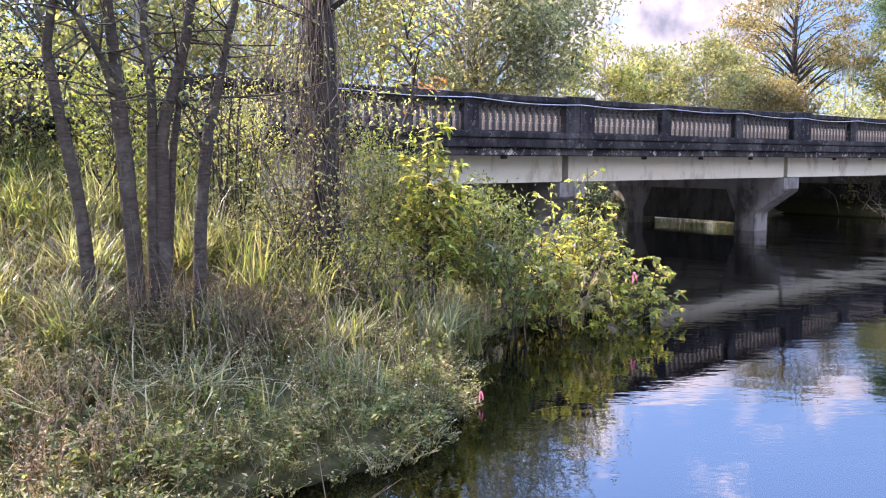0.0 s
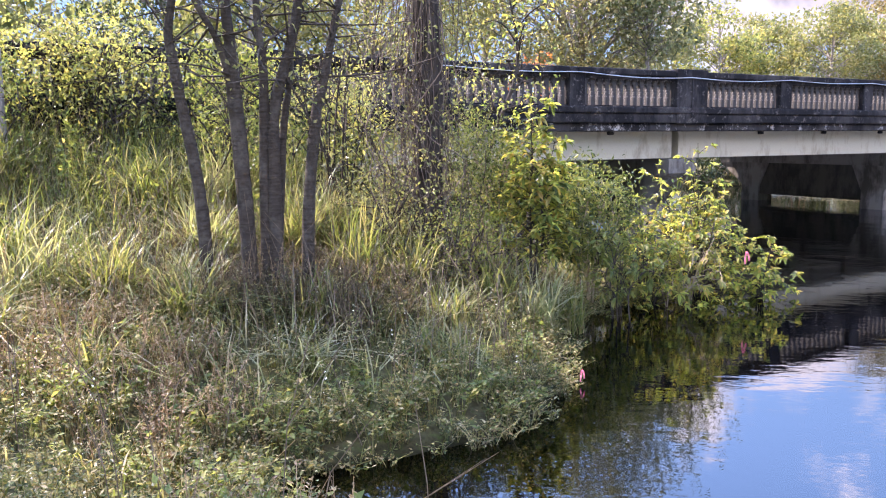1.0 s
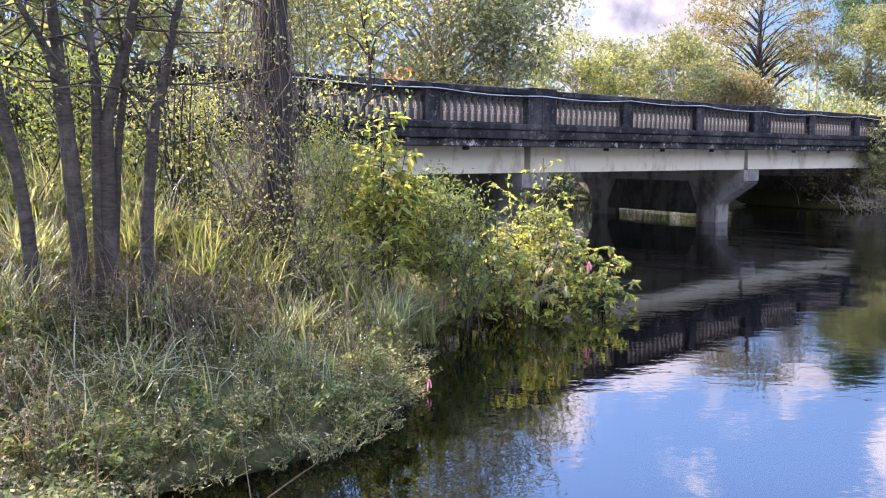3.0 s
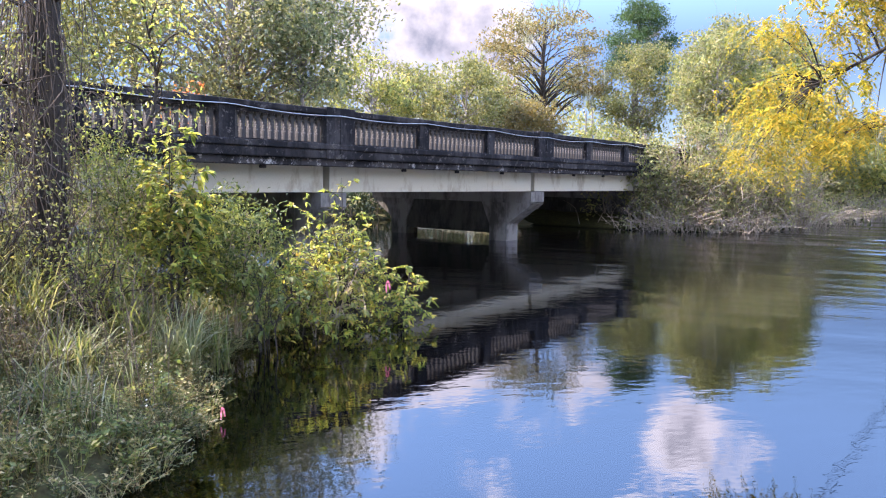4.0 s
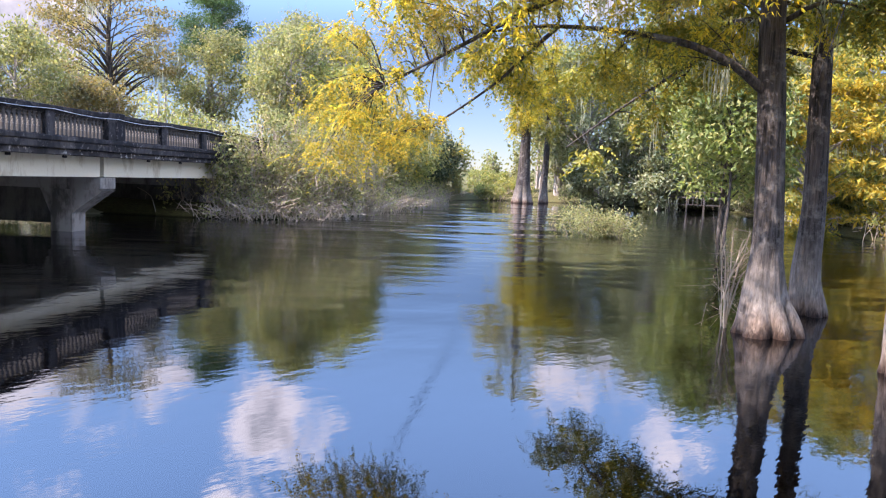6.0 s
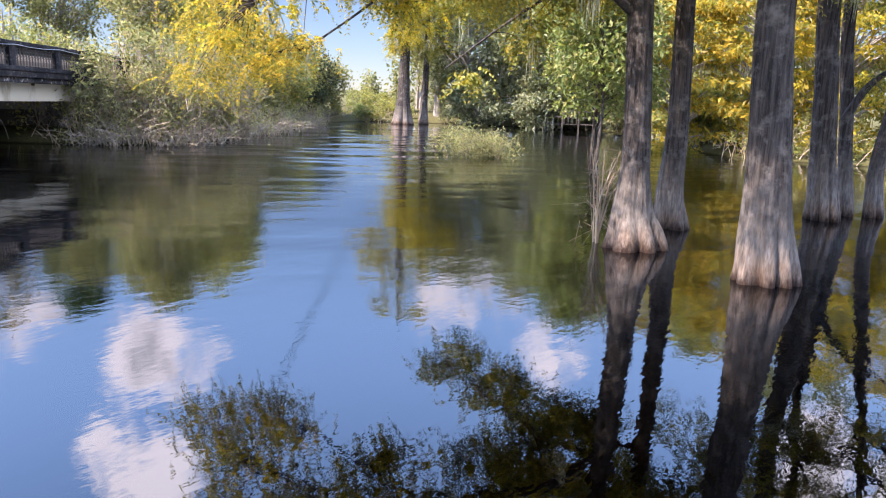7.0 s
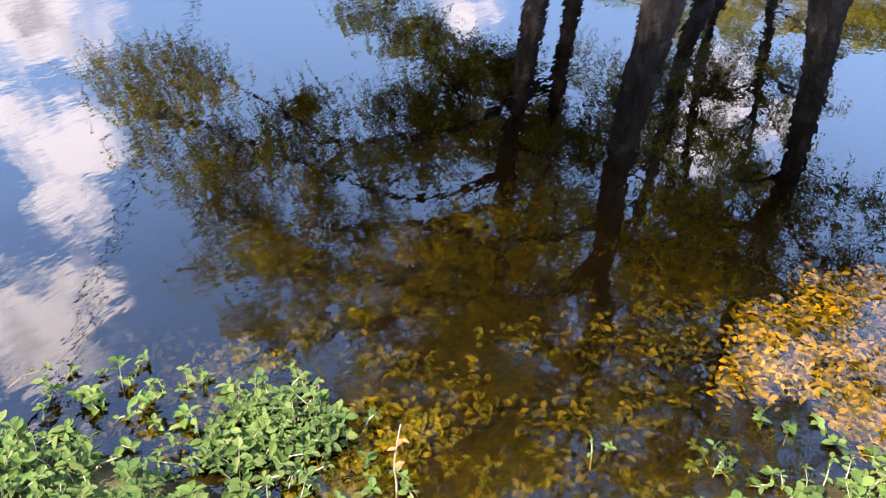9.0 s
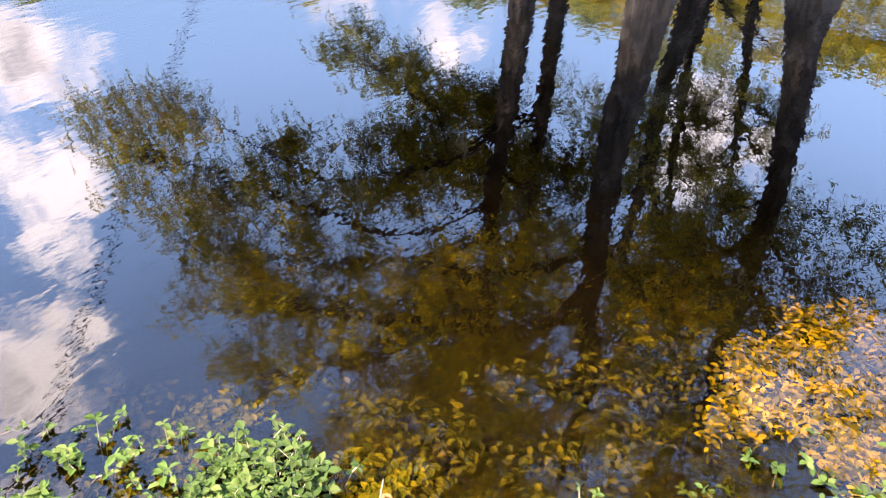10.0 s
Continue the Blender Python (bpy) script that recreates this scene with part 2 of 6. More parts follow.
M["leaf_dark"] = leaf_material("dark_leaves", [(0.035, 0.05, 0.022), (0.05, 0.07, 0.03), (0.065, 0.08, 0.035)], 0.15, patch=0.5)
M["leaf_yellowgreen"] = leaf_material("yellowing_leaves", [(0.19, 0.21, 0.082), (0.28, 0.28, 0.11), (0.13, 0.155, 0.065), (0.36, 0.30, 0.115), (0.095, 0.115, 0.052)], patch=0.4)
M["leaf_fresh"] = leaf_material("fresh_leaves", [(0.12, 0.15, 0.045), (0.18, 0.205, 0.065), (0.085, 0.11, 0.036), (0.25, 0.235, 0.085)], 0.45)
M["leaf_sap"] = leaf_material("sapling_leaves", [(0.25, 0.29, 0.07), (0.37, 0.37, 0.105), (0.12, 0.155, 0.045), (0.45, 0.385, 0.12), (0.28, 0.31, 0.08), (0.08, 0.105, 0.035), (0.18, 0.22, 0.058), (0.47, 0.33, 0.11), (0.06, 0.085, 0.03)], 0.58, 0.4, spec=0.35)
M["leaf_pine"] = leaf_material("pine_needles", [(0.035, 0.07, 0.025), (0.05, 0.09, 0.03), (0.065, 0.10, 0.035)], 0.25)
M["leaf_weed"] = leaf_material("weed_leaves", [(0.085, 0.105, 0.036), (0.14, 0.15, 0.052), (0.205, 0.18, 0.078), (0.17, 0.122, 0.066), (0.043, 0.06, 0.024), (0.034, 0.047, 0.02), (0.33, 0.285, 0.17)], 0.4, 0.45, patch=1.1, spec=0.15)
M["leaf_myrtle"] = leaf_material("myrtle_leaves", [(0.12, 0.145, 0.045), (0.19, 0.205, 0.065), (0.035, 0.052, 0.022), (0.055, 0.078, 0.03), (0.24, 0.235, 0.08)], 0.38, 0.4, patch=1.6, spec=0.22)
# olive leaves paled and greyed: haze over the tree put into the colour
M["leaf_haze"] = leaf_material("hazy_olive_leaves", [(0.19, 0.19, 0.115), (0.26, 0.255, 0.16), (0.13, 0.135, 0.08), (0.31, 0.27, 0.17)], 0.5, patch=0.35)
M["leaf_russet"] = leaf_material("russet_weed_leaves", [(0.16, 0.105, 0.064), (0.22, 0.15, 0.09), (0.11, 0.07, 0.045), (0.32, 0.25, 0.16)], 0.3, 0.5)
M["leaf_bramble"] = leaf_material("bramble_leaves", [(0.075, 0.055, 0.032), (0.11, 0.078, 0.045), (0.045, 0.038, 0.022), (0.06, 0.065, 0.028), (0.17, 0.125, 0.075)], 0.25, 0.5, patch=1.2)
M["leaf_cover"] = leaf_material("ground_cover_leaves", [(0.040, 0.072, 0.014), (0.057, 0.094, 0.019), (0.024, 0.046, 0.011), (0.083, 0.108, 0.029), (0.047, 0.080, 0.017)], 0.22, 0.58, patch=2.6, spec=0.10)
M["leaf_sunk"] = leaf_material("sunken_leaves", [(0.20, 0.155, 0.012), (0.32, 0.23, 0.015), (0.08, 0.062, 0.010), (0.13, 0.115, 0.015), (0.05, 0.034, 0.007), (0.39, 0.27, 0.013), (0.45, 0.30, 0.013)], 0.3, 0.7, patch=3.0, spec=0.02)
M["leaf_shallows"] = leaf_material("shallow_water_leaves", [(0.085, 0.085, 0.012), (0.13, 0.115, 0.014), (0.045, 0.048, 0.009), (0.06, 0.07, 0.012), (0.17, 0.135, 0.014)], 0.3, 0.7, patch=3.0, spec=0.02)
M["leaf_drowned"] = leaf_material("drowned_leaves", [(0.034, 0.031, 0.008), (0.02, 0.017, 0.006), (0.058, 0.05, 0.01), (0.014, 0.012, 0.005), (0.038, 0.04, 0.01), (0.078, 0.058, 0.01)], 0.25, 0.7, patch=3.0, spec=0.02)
M["leaf_red"] = leaf_material("red_leaves", [(0.45, 0.12, 0.05), (0.5, 0.2, 0.08)], 0.4)
M["leaf_dry"] = leaf_material("dry_leaves", [(0.25, 0.18, 0.11), (0.33, 0.25, 0.17), (0.17, 0.125, 0.08)], 0.25)
M["leaf_flower"] = leaf_material("small_white_flowers", [(0.62, 0.60, 0.52), (0.72, 0.70, 0.62)], 0.3)
M["grass"] = leaf_material("grass_blades", [(0.11, 0.13, 0.042), (0.16, 0.178, 0.058), (0.22, 0.205, 0.09), (0.26, 0.222, 0.135), (0.07, 0.09, 0.03)], 0.45, 0.42, spec=0.3, patch=0.7)
M["grass_pale"] = leaf_material("pale_grass_blades", [(0.25, 0.25, 0.14), (0.34, 0.315, 0.215), (0.17, 0.19, 0.085)], 0.4, 0.4, spec=0.35)
# brighter copy of the grass, sunlight on the slope put into its colour
M["grass_lit"] = leaf_material("sunlit_grass_blades", [(0.13, 0.155, 0.045), (0.19, 0.205, 0.068), (0.27, 0.255, 0.135), (0.075, 0.095, 0.03), (0.24, 0.20, 0.11)], 0.5, 0.4, spec=0.3, patch=0.9)
M["moss"] = leaf_material("hanging_moss", [(0.27, 0.27, 0.21), (0.36, 0.355, 0.29), (0.19, 0.195, 0.15)], 0.4, 0.9)

# soil above the waterline, silt under it
n = Nodes("bank_soil")
pos = n.add("ShaderNodeNewGeometry").outputs["Position"]
z = n.add("ShaderNodeSeparateXYZ", Vector=pos).outputs["Z"]
litter = n.ramp(n.noise(11.0, 6.0, 0.7), [(0.3, (0.045, 0.034, 0.022)), (0.52, (0.10, 0.08, 0.045)), (0.72, (0.12, 0.13, 0.045))])
litter = n.mix(n.noise(0.5, 3.0), litter, n.mix(1.0, litter, (0.8, 1.0, 0.6), "MULTIPLY"))
silt = n.ramp(n.noise(5.0, 5.0), [(0.3, (0.002, 0.0015, 0.001)), (0.7, (0.006, 0.0042, 0.0022))])
wet = n.add("ShaderNodeMapRange", Value=z, From_Min=-0.02, From_Max=0.08).outputs["Result"]
M["soil"] = n.solid(n.mix(wet, silt, litter), 0.95, n.bump(n.noise(9.0, 6.0), 0.6, 0.05), 0.02)

# tannin-stained river: mirror on top, brown clear water below
n = Nodes("river_water")
tc = n.add("ShaderNodeTexCoord")
ripple = n.noise(1.5, 4.0, 0.55, stretch=(0.75, 1.5, 1.0))
chop = n.noise(7.0, 3.0, 0.5, stretch=(0.7, 1.3, 1.0))
calm = n.ramp(n.noise(0.11, 2.0), [(0.4, (0.15, 0.15, 0.15)), (0.62, (1, 1, 1))])
riffle = n.add("ShaderNodeVectorMath", Vector=n.add("ShaderNodeNewGeometry").outputs["Position"])
riffle.operation = "DISTANCE"
riffle.inputs[1].default_value = (27.0, 25.4, 0.0)
swift = n.add("ShaderNodeMapRange", Value=riffle.outputs["Value"], From_Min=4.0, From_Max=14.0, To_Min=1.0, To_Max=0.0).outputs["Result"]
channel = n.add("ShaderNodeVectorMath", Vector=n.add("ShaderNodeNewGeometry").outputs["Position"])
channel.operation = "DISTANCE"
channel.inputs[1].default_value = (25.0, 17.0, 0.0)
brisk = n.add("ShaderNodeMapRange", Value=channel.outputs["Value"], From_Min=8.0, From_Max=23.0, To_Min=1.0, To_Max=0.0).outputs["Result"]
across = n.add("ShaderNodeMapping", Vector=tc.outputs["Object"], Rotation=(0, 0, radians(42))).outputs["Vector"]
streak = n.noise(0.42, 1.5, 0.4, vec=across, stretch=(0.22, 1.0, 1.0))
swell = n.noise(0.9, 1.5, 0.45, vec=across, stretch=(0.35, 1.0, 1.0))
height = n.math("ADD", n.math("MULTIPLY", ripple, 0.0034), n.math("MULTIPLY", n.math("MULTIPLY", chop, calm), 0.0015))
height = n.math("ADD", height, n.math("MULTIPLY", n.math("MULTIPLY", streak, swift), 0.34))
height = n.math("ADD", height, n.math("MULTIPLY", n.math("MULTIPLY", n.math("ADD", swell, n.math("MULTIPLY", chop, 0.1)), brisk), 0.045))
nrm = n.add("ShaderNodeBump", Height=height, Strength=1.0, Distance=1.0).outputs["Normal"]
fres = n.add("ShaderNodeFresnel", IOR=1.40, Normal=nrm)
gloss = n.add("ShaderNodeBsdfGlossy", Color=(0.93, 0.95, 1.0, 1), Roughness=0.002, Normal=nrm)
shallow = n.add("ShaderNodeVectorMath", Vector=n.add("ShaderNodeNewGeometry").outputs["Position"])
shallow.operation = "DISTANCE"
shallow.inputs[1].default_value = (1.7, 0.2, 0.0)
deep = n.add("ShaderNodeMapRange", Value=shallow.outputs["Value"], From_Min=0.9, From_Max=2.7).outputs["Result"]
clear = n.add("ShaderNodeBsdfTransparent", Color=n.mix(deep, (0.56, 0.46, 0.20), (0.03, 0.018, 0.006)))
s = n.add("ShaderNodeMixShader", Fac=n.math("MINIMUM", n.math("MULTIPLY", fres.outputs[0], 1.15), 0.97))
n.t.links.new(clear.outputs[0], s.inputs[1])
n.t.links.new(gloss.outputs[0], s.inputs[2])
M["water"] = n.finish(s.outputs[0])

# ---------------------------------------------------------------- mesh tools
rng = np.random.default_rng(7)


def mesh_np(name, verts, quads, material, smooth=False):
    """A mesh from numpy arrays of corners and four-cornered faces (a repeated last corner makes a triangle)."""
    verts, quads = np.asarray(verts, np.float32), np.asarray(quads, np.int32)
    me = bpy.data.meshes.new(name)
    me.vertices.add(len(verts))
    me.vertices.foreach_set("co", verts.ravel())
    me.loops.add(quads.size)
    me.loops.foreach_set("vertex_index", quads.ravel())
    me.polygons.add(len(quads))
    me.polygons.foreach_set("loop_start", np.arange(0, quads.size, quads.shape[1], dtype=np.int32))
    me.polygons.foreach_set("use_smooth", np.full(len(quads), smooth))
    me.update(calc_edges=True)
    me.materials.append(material)
    return me


class Heap:
    """Collects pieces of one mesh."""

    def __init__(self):
        self.v, self.f, self.n = [], [], 0

    def put(self, v, f):
        if len(v):
            self.v.append(np.asarray(v, float))
            self.f.append(np.asarray(f, int) + self.n)
            self.n += len(v)

    def mesh(self, name, material, smooth=False):
        return mesh_np(name, np.concatenate(self.v), np.concatenate(self.f), material, smooth)


def np_part(name, heap, material, parent, label="", smooth=False):
    ob = new(name, heap.mesh(name, material, smooth))
    ob.parent = parent
    return tagged(ob, label)


def part(name, bm, material, parent, label=""):
    me = bpy.data.meshes.new(name)
    bm.to_mesh(me)
    bm.free()
    me.materials.append(material)
    ob = new(name, me)
    ob.parent = parent
    return tagged(ob, label)


def box(bm, x0, x1, y0, y1, z0, z1, bevel=0.0):
    vs = [bm.verts.new((x, y, z_)) for x in (x0, x1) for y in (y0, y1) for z_ in (z0, z1)]
    fs = [bm.faces.new([vs[i] for i in q]) for q in ((0, 1, 3, 2), (4, 6, 7, 5), (0, 4, 5, 1), (2, 3, 7, 6), (0, 2, 6, 4), (1, 5, 7, 3))]
    if bevel:
        bmesh.ops.bevel(bm, geom=list({e for f in fs for e in f.edges}), offset=bevel, segments=2, affect="EDGES", profile=0.6)
    return bm


def prism(bm, outline, y0, y1):
    """An outline in x and z, drawn out from y0 to y1."""
    a = [bm.verts.new((x, y0, z_)) for x, z_ in outline]
    b = [bm.verts.new((x, y1, z_)) for x, z_ in outline]
    bm.faces.new(a)
    bm.faces.new(b[::-1])
    k = len(a)
    for i in range(k):
        bm.faces.new((a[i], b[i], b[(i + 1) % k], a[(i + 1) % k]))
    bmesh.ops.recalc_face_normals(bm, faces=bm.faces)
    return bm


def spline(pts, steps):
    """A smooth line through points."""
    p = np.asarray(pts, float)
    if len(p) < 3:
        return np.linspace(p[0], p[-1], steps)
    q = np.vstack([2 * p[0] - p[1], p, 2 * p[-1] - p[-2]])
    out = []
    for t_ in np.linspace(0, len(p) - 1 - 1e-6, steps):
        i = int(t_)
        u_ = t_ - i
        a, b, c, d = q[i:i + 4]
        out.append(0.5 * (2 * b + (c - a) * u_ + (2 * a - 5 * b + 4 * c - d) * u_ ** 2 + (3 * b - a - 3 * c + d) * u_ ** 3))
    return np.array(out)


def tube(pts, radii, sides=7, lobes=None):
    """A tapering limb along pts. lobes(i, angles) gives a factor on the radius."""
    p = np.asarray(pts, float)
    r = np.broadcast_to(np.asarray(radii, float), (len(p),))
    tan = np.gradient(p, axis=0)
    tan /= np.linalg.norm(tan, axis=1)[:, None] + 1e-9
    ref = np.array([1.0, 0, 0]) if abs(tan[0][2]) > 0.6 else np.array([0, 0, 1.0])
    x = np.cross(tan, ref)
    x /= np.linalg.norm(x, axis=1)[:, None] + 1e-9
    y = np.cross(tan, x)
    ang = np.linspace(0, 2 * np.pi, sides, endpoint=False)
    v = []
    for i in range(len(p)):
        k = r[i] * (lobes(i, ang) if lobes else 1.0)
        v.append(p[i] + np.outer(np.cos(ang) * k, x[i]) + np.outer(np.sin(ang) * k, y[i]))
    v = np.concatenate(v)
    i, j = np.meshgrid(np.arange(len(p) - 1), np.arange(sides), indexing="ij")
    j2 = (j + 1) % sides
    f = np.stack([i * sides + j, i * sides + j2, (i + 1) * sides + j2, (i + 1) * sides + j], -1).reshape(-1, 4)
    return v, f


def unit(a):
    return a / (np.linalg.norm(a, axis=-1, keepdims=True) + 1e-9)


def leaves(at, length, width=0.4, bias=(0, 0, 0), pull=0.6, fold=0.15, direction=None):
    """A folded four-cornered leaf at every point."""
    at = np.asarray(at, float)
    k = len(at)
    d = unit(rng.normal(size=(k, 3))) if direction is None else unit(direction + 0.25 * rng.normal(size=(k, 3)))
    d = unit(d + pull * np.asarray(bias, float))
    side = unit(np.cross(d, rng.normal(size=(k, 3))))
    up = np.cross(side, d)
    size = (np.asarray(length) * rng.uniform(0.65, 1.3, k))[:, None]
    mid = at + d * size * 0.45 + up * size * fold
    v = np.stack([at, mid + side * size * width * 0.5, at + d * size, mid - side * size * width * 0.5], 1).reshape(-1, 3)
    f = np.arange(4 * k).reshape(k, 4)
    return v, f


def level_leaves(at, length, width=0.4, tilt=0.45, rise=0.15):
    """A folded leaf at every point, its face turned more or less to the sky."""
    at = np.asarray(at, float)
    k = len(at)
    a = rng.uniform(0, 2 * np.pi, k)
    d = unit(np.stack([np.cos(a), np.sin(a), rng.normal(rise, 0.35, k)], 1))
    side = unit(np.cross(d, np.array([0, 0, 1.0]) + tilt * rng.normal(size=(k, 3))))
    size = (np.asarray(length) * rng.uniform(0.6, 1.3, k))[:, None]
    mid = at + d * size * 0.45 + np.cross(side, d) * size * 0.06
    v = np.stack([at, mid + side * size * width * 0.5, at + d * size, mid - side * size * width * 0.5], 1).reshape(-1, 3)
    return v, np.arange(4 * k).reshape(k, 4)


def broad_leaves(at, length, direction, width=0.36, sag=0.25):
    """Leaves seen from near by: rounded outline, a rib, a drooping tip."""
    at = np.asarray(at, float)
    k = len(at)
    d = unit(np.asarray(direction, float) + 0.2 * rng.normal(size=(k, 3)))
    side = unit(np.cross(d, np.array([0, 0, 1.0]) + 0.35 * rng.normal(size=(k, 3))))
    up = np.cross(side, d)
    size = (np.asarray(length) * rng.uniform(0.65, 1.25, k))[:, None]
    w = size * width * 0.5

    def rib(t_):
        return at + d * size * t_ - np.array([0, 0, 1.0]) * size * sag * t_ * t_

    m1, m2, tip = rib(0.35), rib(0.7), rib(1.0)
    lift = up * size * 0.07
    v = np.stack([at, m2, tip, m1 + side * w + lift, m2 + side * w * 0.8 + lift, m1 - side * w + lift, m2 - side * w * 0.8 + lift], 1).reshape(-1, 3)
    q = np.array([[0, 3, 4, 1], [0, 1, 6, 5], [4, 2, 6, 1]])
    f = (q[None] + 7 * np.arange(k)[:, None, None]).reshape(-1, 4)
    return v, f


def blades(at, length, lean, width=0.012):
    """Arching grass blades of three pieces each."""
    at = np.asarray(at, float)
    k = len(at)
    a = rng.uniform(0, 2 * np.pi, k)
    out = np.stack([np.cos(a), np.sin(a), np.zeros(k)], 1)
    side = np.stack([-np.sin(a), np.cos(a), np.zeros(k)], 1)
    size = (np.asarray(length) * rng.uniform(0.55, 1.2, k))[:, None]
    bend = (np.asarray(lean) * rng.uniform(0.2, 1.5, k))[:, None]
    rows = []
    for t_, w in ((0, 0.8), (0.4, 1.0), (0.75, 0.7), (1.0, 0.08)):
        c = at + out * size * bend * t_ ** 2 + np.array([0, 0, 1.0]) * size * (t_ - 0.45 * np.minimum(bend, 1.5) * t_ ** 2.4)
        rows += [c - side * width * w, c + side * width * w]
    v = np.stack(rows, 1).reshape(-1, 3)
    q = np.array([[0, 1, 3, 2], [2, 3, 5, 4], [4, 5, 7, 6]])
    f = (q[None] + 8 * np.arange(k)[:, None, None]).reshape(-1, 4)
    return v, f


def scatter(heap, v, f, spots, turns, sizes, tilt=0.12):
    """Copies of one small plant into a heap, each turned, tilted and sized."""
    v, f = np.asarray(v), np.asarray(f)
    k = len(spots)
    c, s_ = np.cos(turns), np.sin(turns)
    sx, sy, sz = sizes if isinstance(sizes, tuple) else (sizes, sizes, sizes)
    tx, ty = rng.normal(0, tilt, k), rng.normal(0, tilt, k)
    x, y, z_ = v[:, 0], v[:, 1], v[:, 2]
    X = np.outer(sx * c, x) - np.outer(sx * s_, y) + np.outer(sz * tx, z_) + spots[:, :1]
    Y = np.outer(sy * s_, x) + np.outer(sy * c, y) + np.outer(sz * ty, z_) + spots[:, 1:2]
    Z = np.outer(sz, z_) + spots[:, 2:3]
    heap.put(np.stack([X, Y, Z], -1).reshape(-1, 3), (f[None] + len(v) * np.arange(k)[:, None, None]).reshape(-1, 4))


def empty(name, at=(0, 0, 0), label="", category="", group="", kind=""):
    ob = new(name)
    ob.location = at
    return tagged(ob, label, category, group, kind)

# ---------------------------------------------------------------- lie of the land
SIZE = 1.1                              # of the bridge, on its drawn measures
TH = radians(54.5)                       # bridge's heading, clockwise from +y
BU, BN = np.array([math.sin(TH), math.cos(TH)]), np.array([-math.cos(TH), math.sin(TH)])
SHORE = np.array([(8, -30), (5.5, -9), (3.3, -2.6), (2.5, -1.0), (2.1, -0.55), (1.75, -0.2), (1.5, 0.1), (1.24, 0.5), (1.12, 0.76), (1.1, 1.02), (1.12, 1.35), (0.98, 1.8), (0.68, 2.3), (0.12, 2.95), (-0.6, 3.5), (-1.5, 4.1), (-1.9, 4.6), (-1.5, 5.05), (-0.9, 5.35), (-0.45, 5.65), (-0.1, 6.1), (0.08, 6.9),
                  (0.15, 8.2), (0.2, 9.4), (0.7, 10.2), (1.5, 10.7), (1.9, 11.3), (1.6, 12.2), (0.4, 13.4), (-1.0, 15.2), (-6, 24), (-15, 33), (-30, 40), (-30, 46),
                  (-14, 40), (-4, 36), (3.3, 36), (9.2, 33.5), (13, 30.6), (15.6, 27.4), (17.5, 25.8), (19.6, 25.5), (22.6, 26.3), (26.4, 28.4), (32.6, 32.2), (40, 37.5), (45.6, 39.2),
                  (50, 39.5), (51, 35.5), (55, 30), (58, 24), (52, 17.5), (41, 12), (36.5, 8), (38, 3), (37, -6), (30, -30)])


def shore_distance(x, y):
    """Metres from the waterline, above 0 on land."""
    a, b = SHORE, np.roll(SHORE, -1, 0)
    p = np.stack([np.ravel(x), np.ravel(y)], 1)
    best = np.full(len(p), 1e9)
    inside = np.zeros(len(p), bool)
    for (ax, ay), (bx, by) in zip(a, b):
        d = np.array([bx - ax, by - ay])
        t_ = np.clip(((p - (ax, ay)) @ d) / (d @ d), 0, 1)
        best = np.minimum(best, np.hypot(*(p - ((ax, ay) + t_[:, None] * d)).T))
        cross = ((ay > p[:, 1]) != (by > p[:, 1]))
        xs = ax + (p[:, 1] - ay) * (bx - ax) / (by - ay + 1e-12)
        inside ^= cross & (p[:, 0] < xs)
    return np.where(inside, -best, best).reshape(np.shape(x))


def land(x, y):
    """Height of the ground."""
    x, y = np.asarray(x, float), np.asarray(y, float)
    d = shore_distance(x, y)
    rough_ = 0.06 * np.sin(1.7 * x + 0.6 * y) * np.cos(1.3 * y - 0.4 * x) + 0.035 * np.sin(4.1 * x) * np.sin(3.7 * y + 1.0)
    up = 0.75 * (1 - np.exp(-np.maximum(d, 0) / 1.5)) + 0.012 * np.minimum(np.maximum(d, 0), 60)
    down = -0.16 * np.minimum(-np.minimum(d, 0), 2.0) - 0.22 * np.clip(-d - 2.0, 0, 6)
    z_ = np.where(d > 0, up + rough_ * np.clip(d / 0.8, 0, 1), down)
    s_, p = (x * BU[0] + y * BU[1]) / SIZE, (x * BN[0] + y * BN[1]) / SIZE
    fill = 2.62 - 0.012 * s_ * np.clip(1 - np.abs(s_) / 200, 0, 1)
    fill = fill - 0.43 * np.maximum(0, np.maximum(11.5 - p, p - 19.6))
    over = np.maximum(0, np.minimum(s_ - 3.2, 36.6 - s_))
    fill = SIZE * (fill - 0.75 * over) - 0.231
    return np.where(d > 0, np.maximum(z_, np.minimum(fill, 0.95 * d)), z_)


def axis(lo, hi, step):
    core = np.arange(lo, hi + 1e-6, step)
    grow = step * 1.22 ** np.arange(1, 48)
    out = np.cumsum(grow)
    out = out[out < 2600]
    return np.concatenate([lo - out[::-1], core, hi + out])


gx, gy = axis(-10, 20, 0.3), axis(-5, 27, 0.3)
X, Y = np.meshgrid(gx, gy, indexing="ij")
Z = land(X, Y)
i, j = np.meshgrid(np.arange(len(gx) - 1), np.arange(len(gy) - 1), indexing="ij")
k = len(gy)
quads = np.stack([i * k + j, (i + 1) * k + j, (i + 1) * k + j + 1, i * k + j + 1], -1).reshape(-1, 4)
ground = new("ground", mesh_np("ground", np.stack([X, Y, Z], -1).reshape(-1, 3), quads, M["soil"], True))
tagged(ground, "dark soil and leaf litter of the overgrown river bank", "ground", kind="structure")

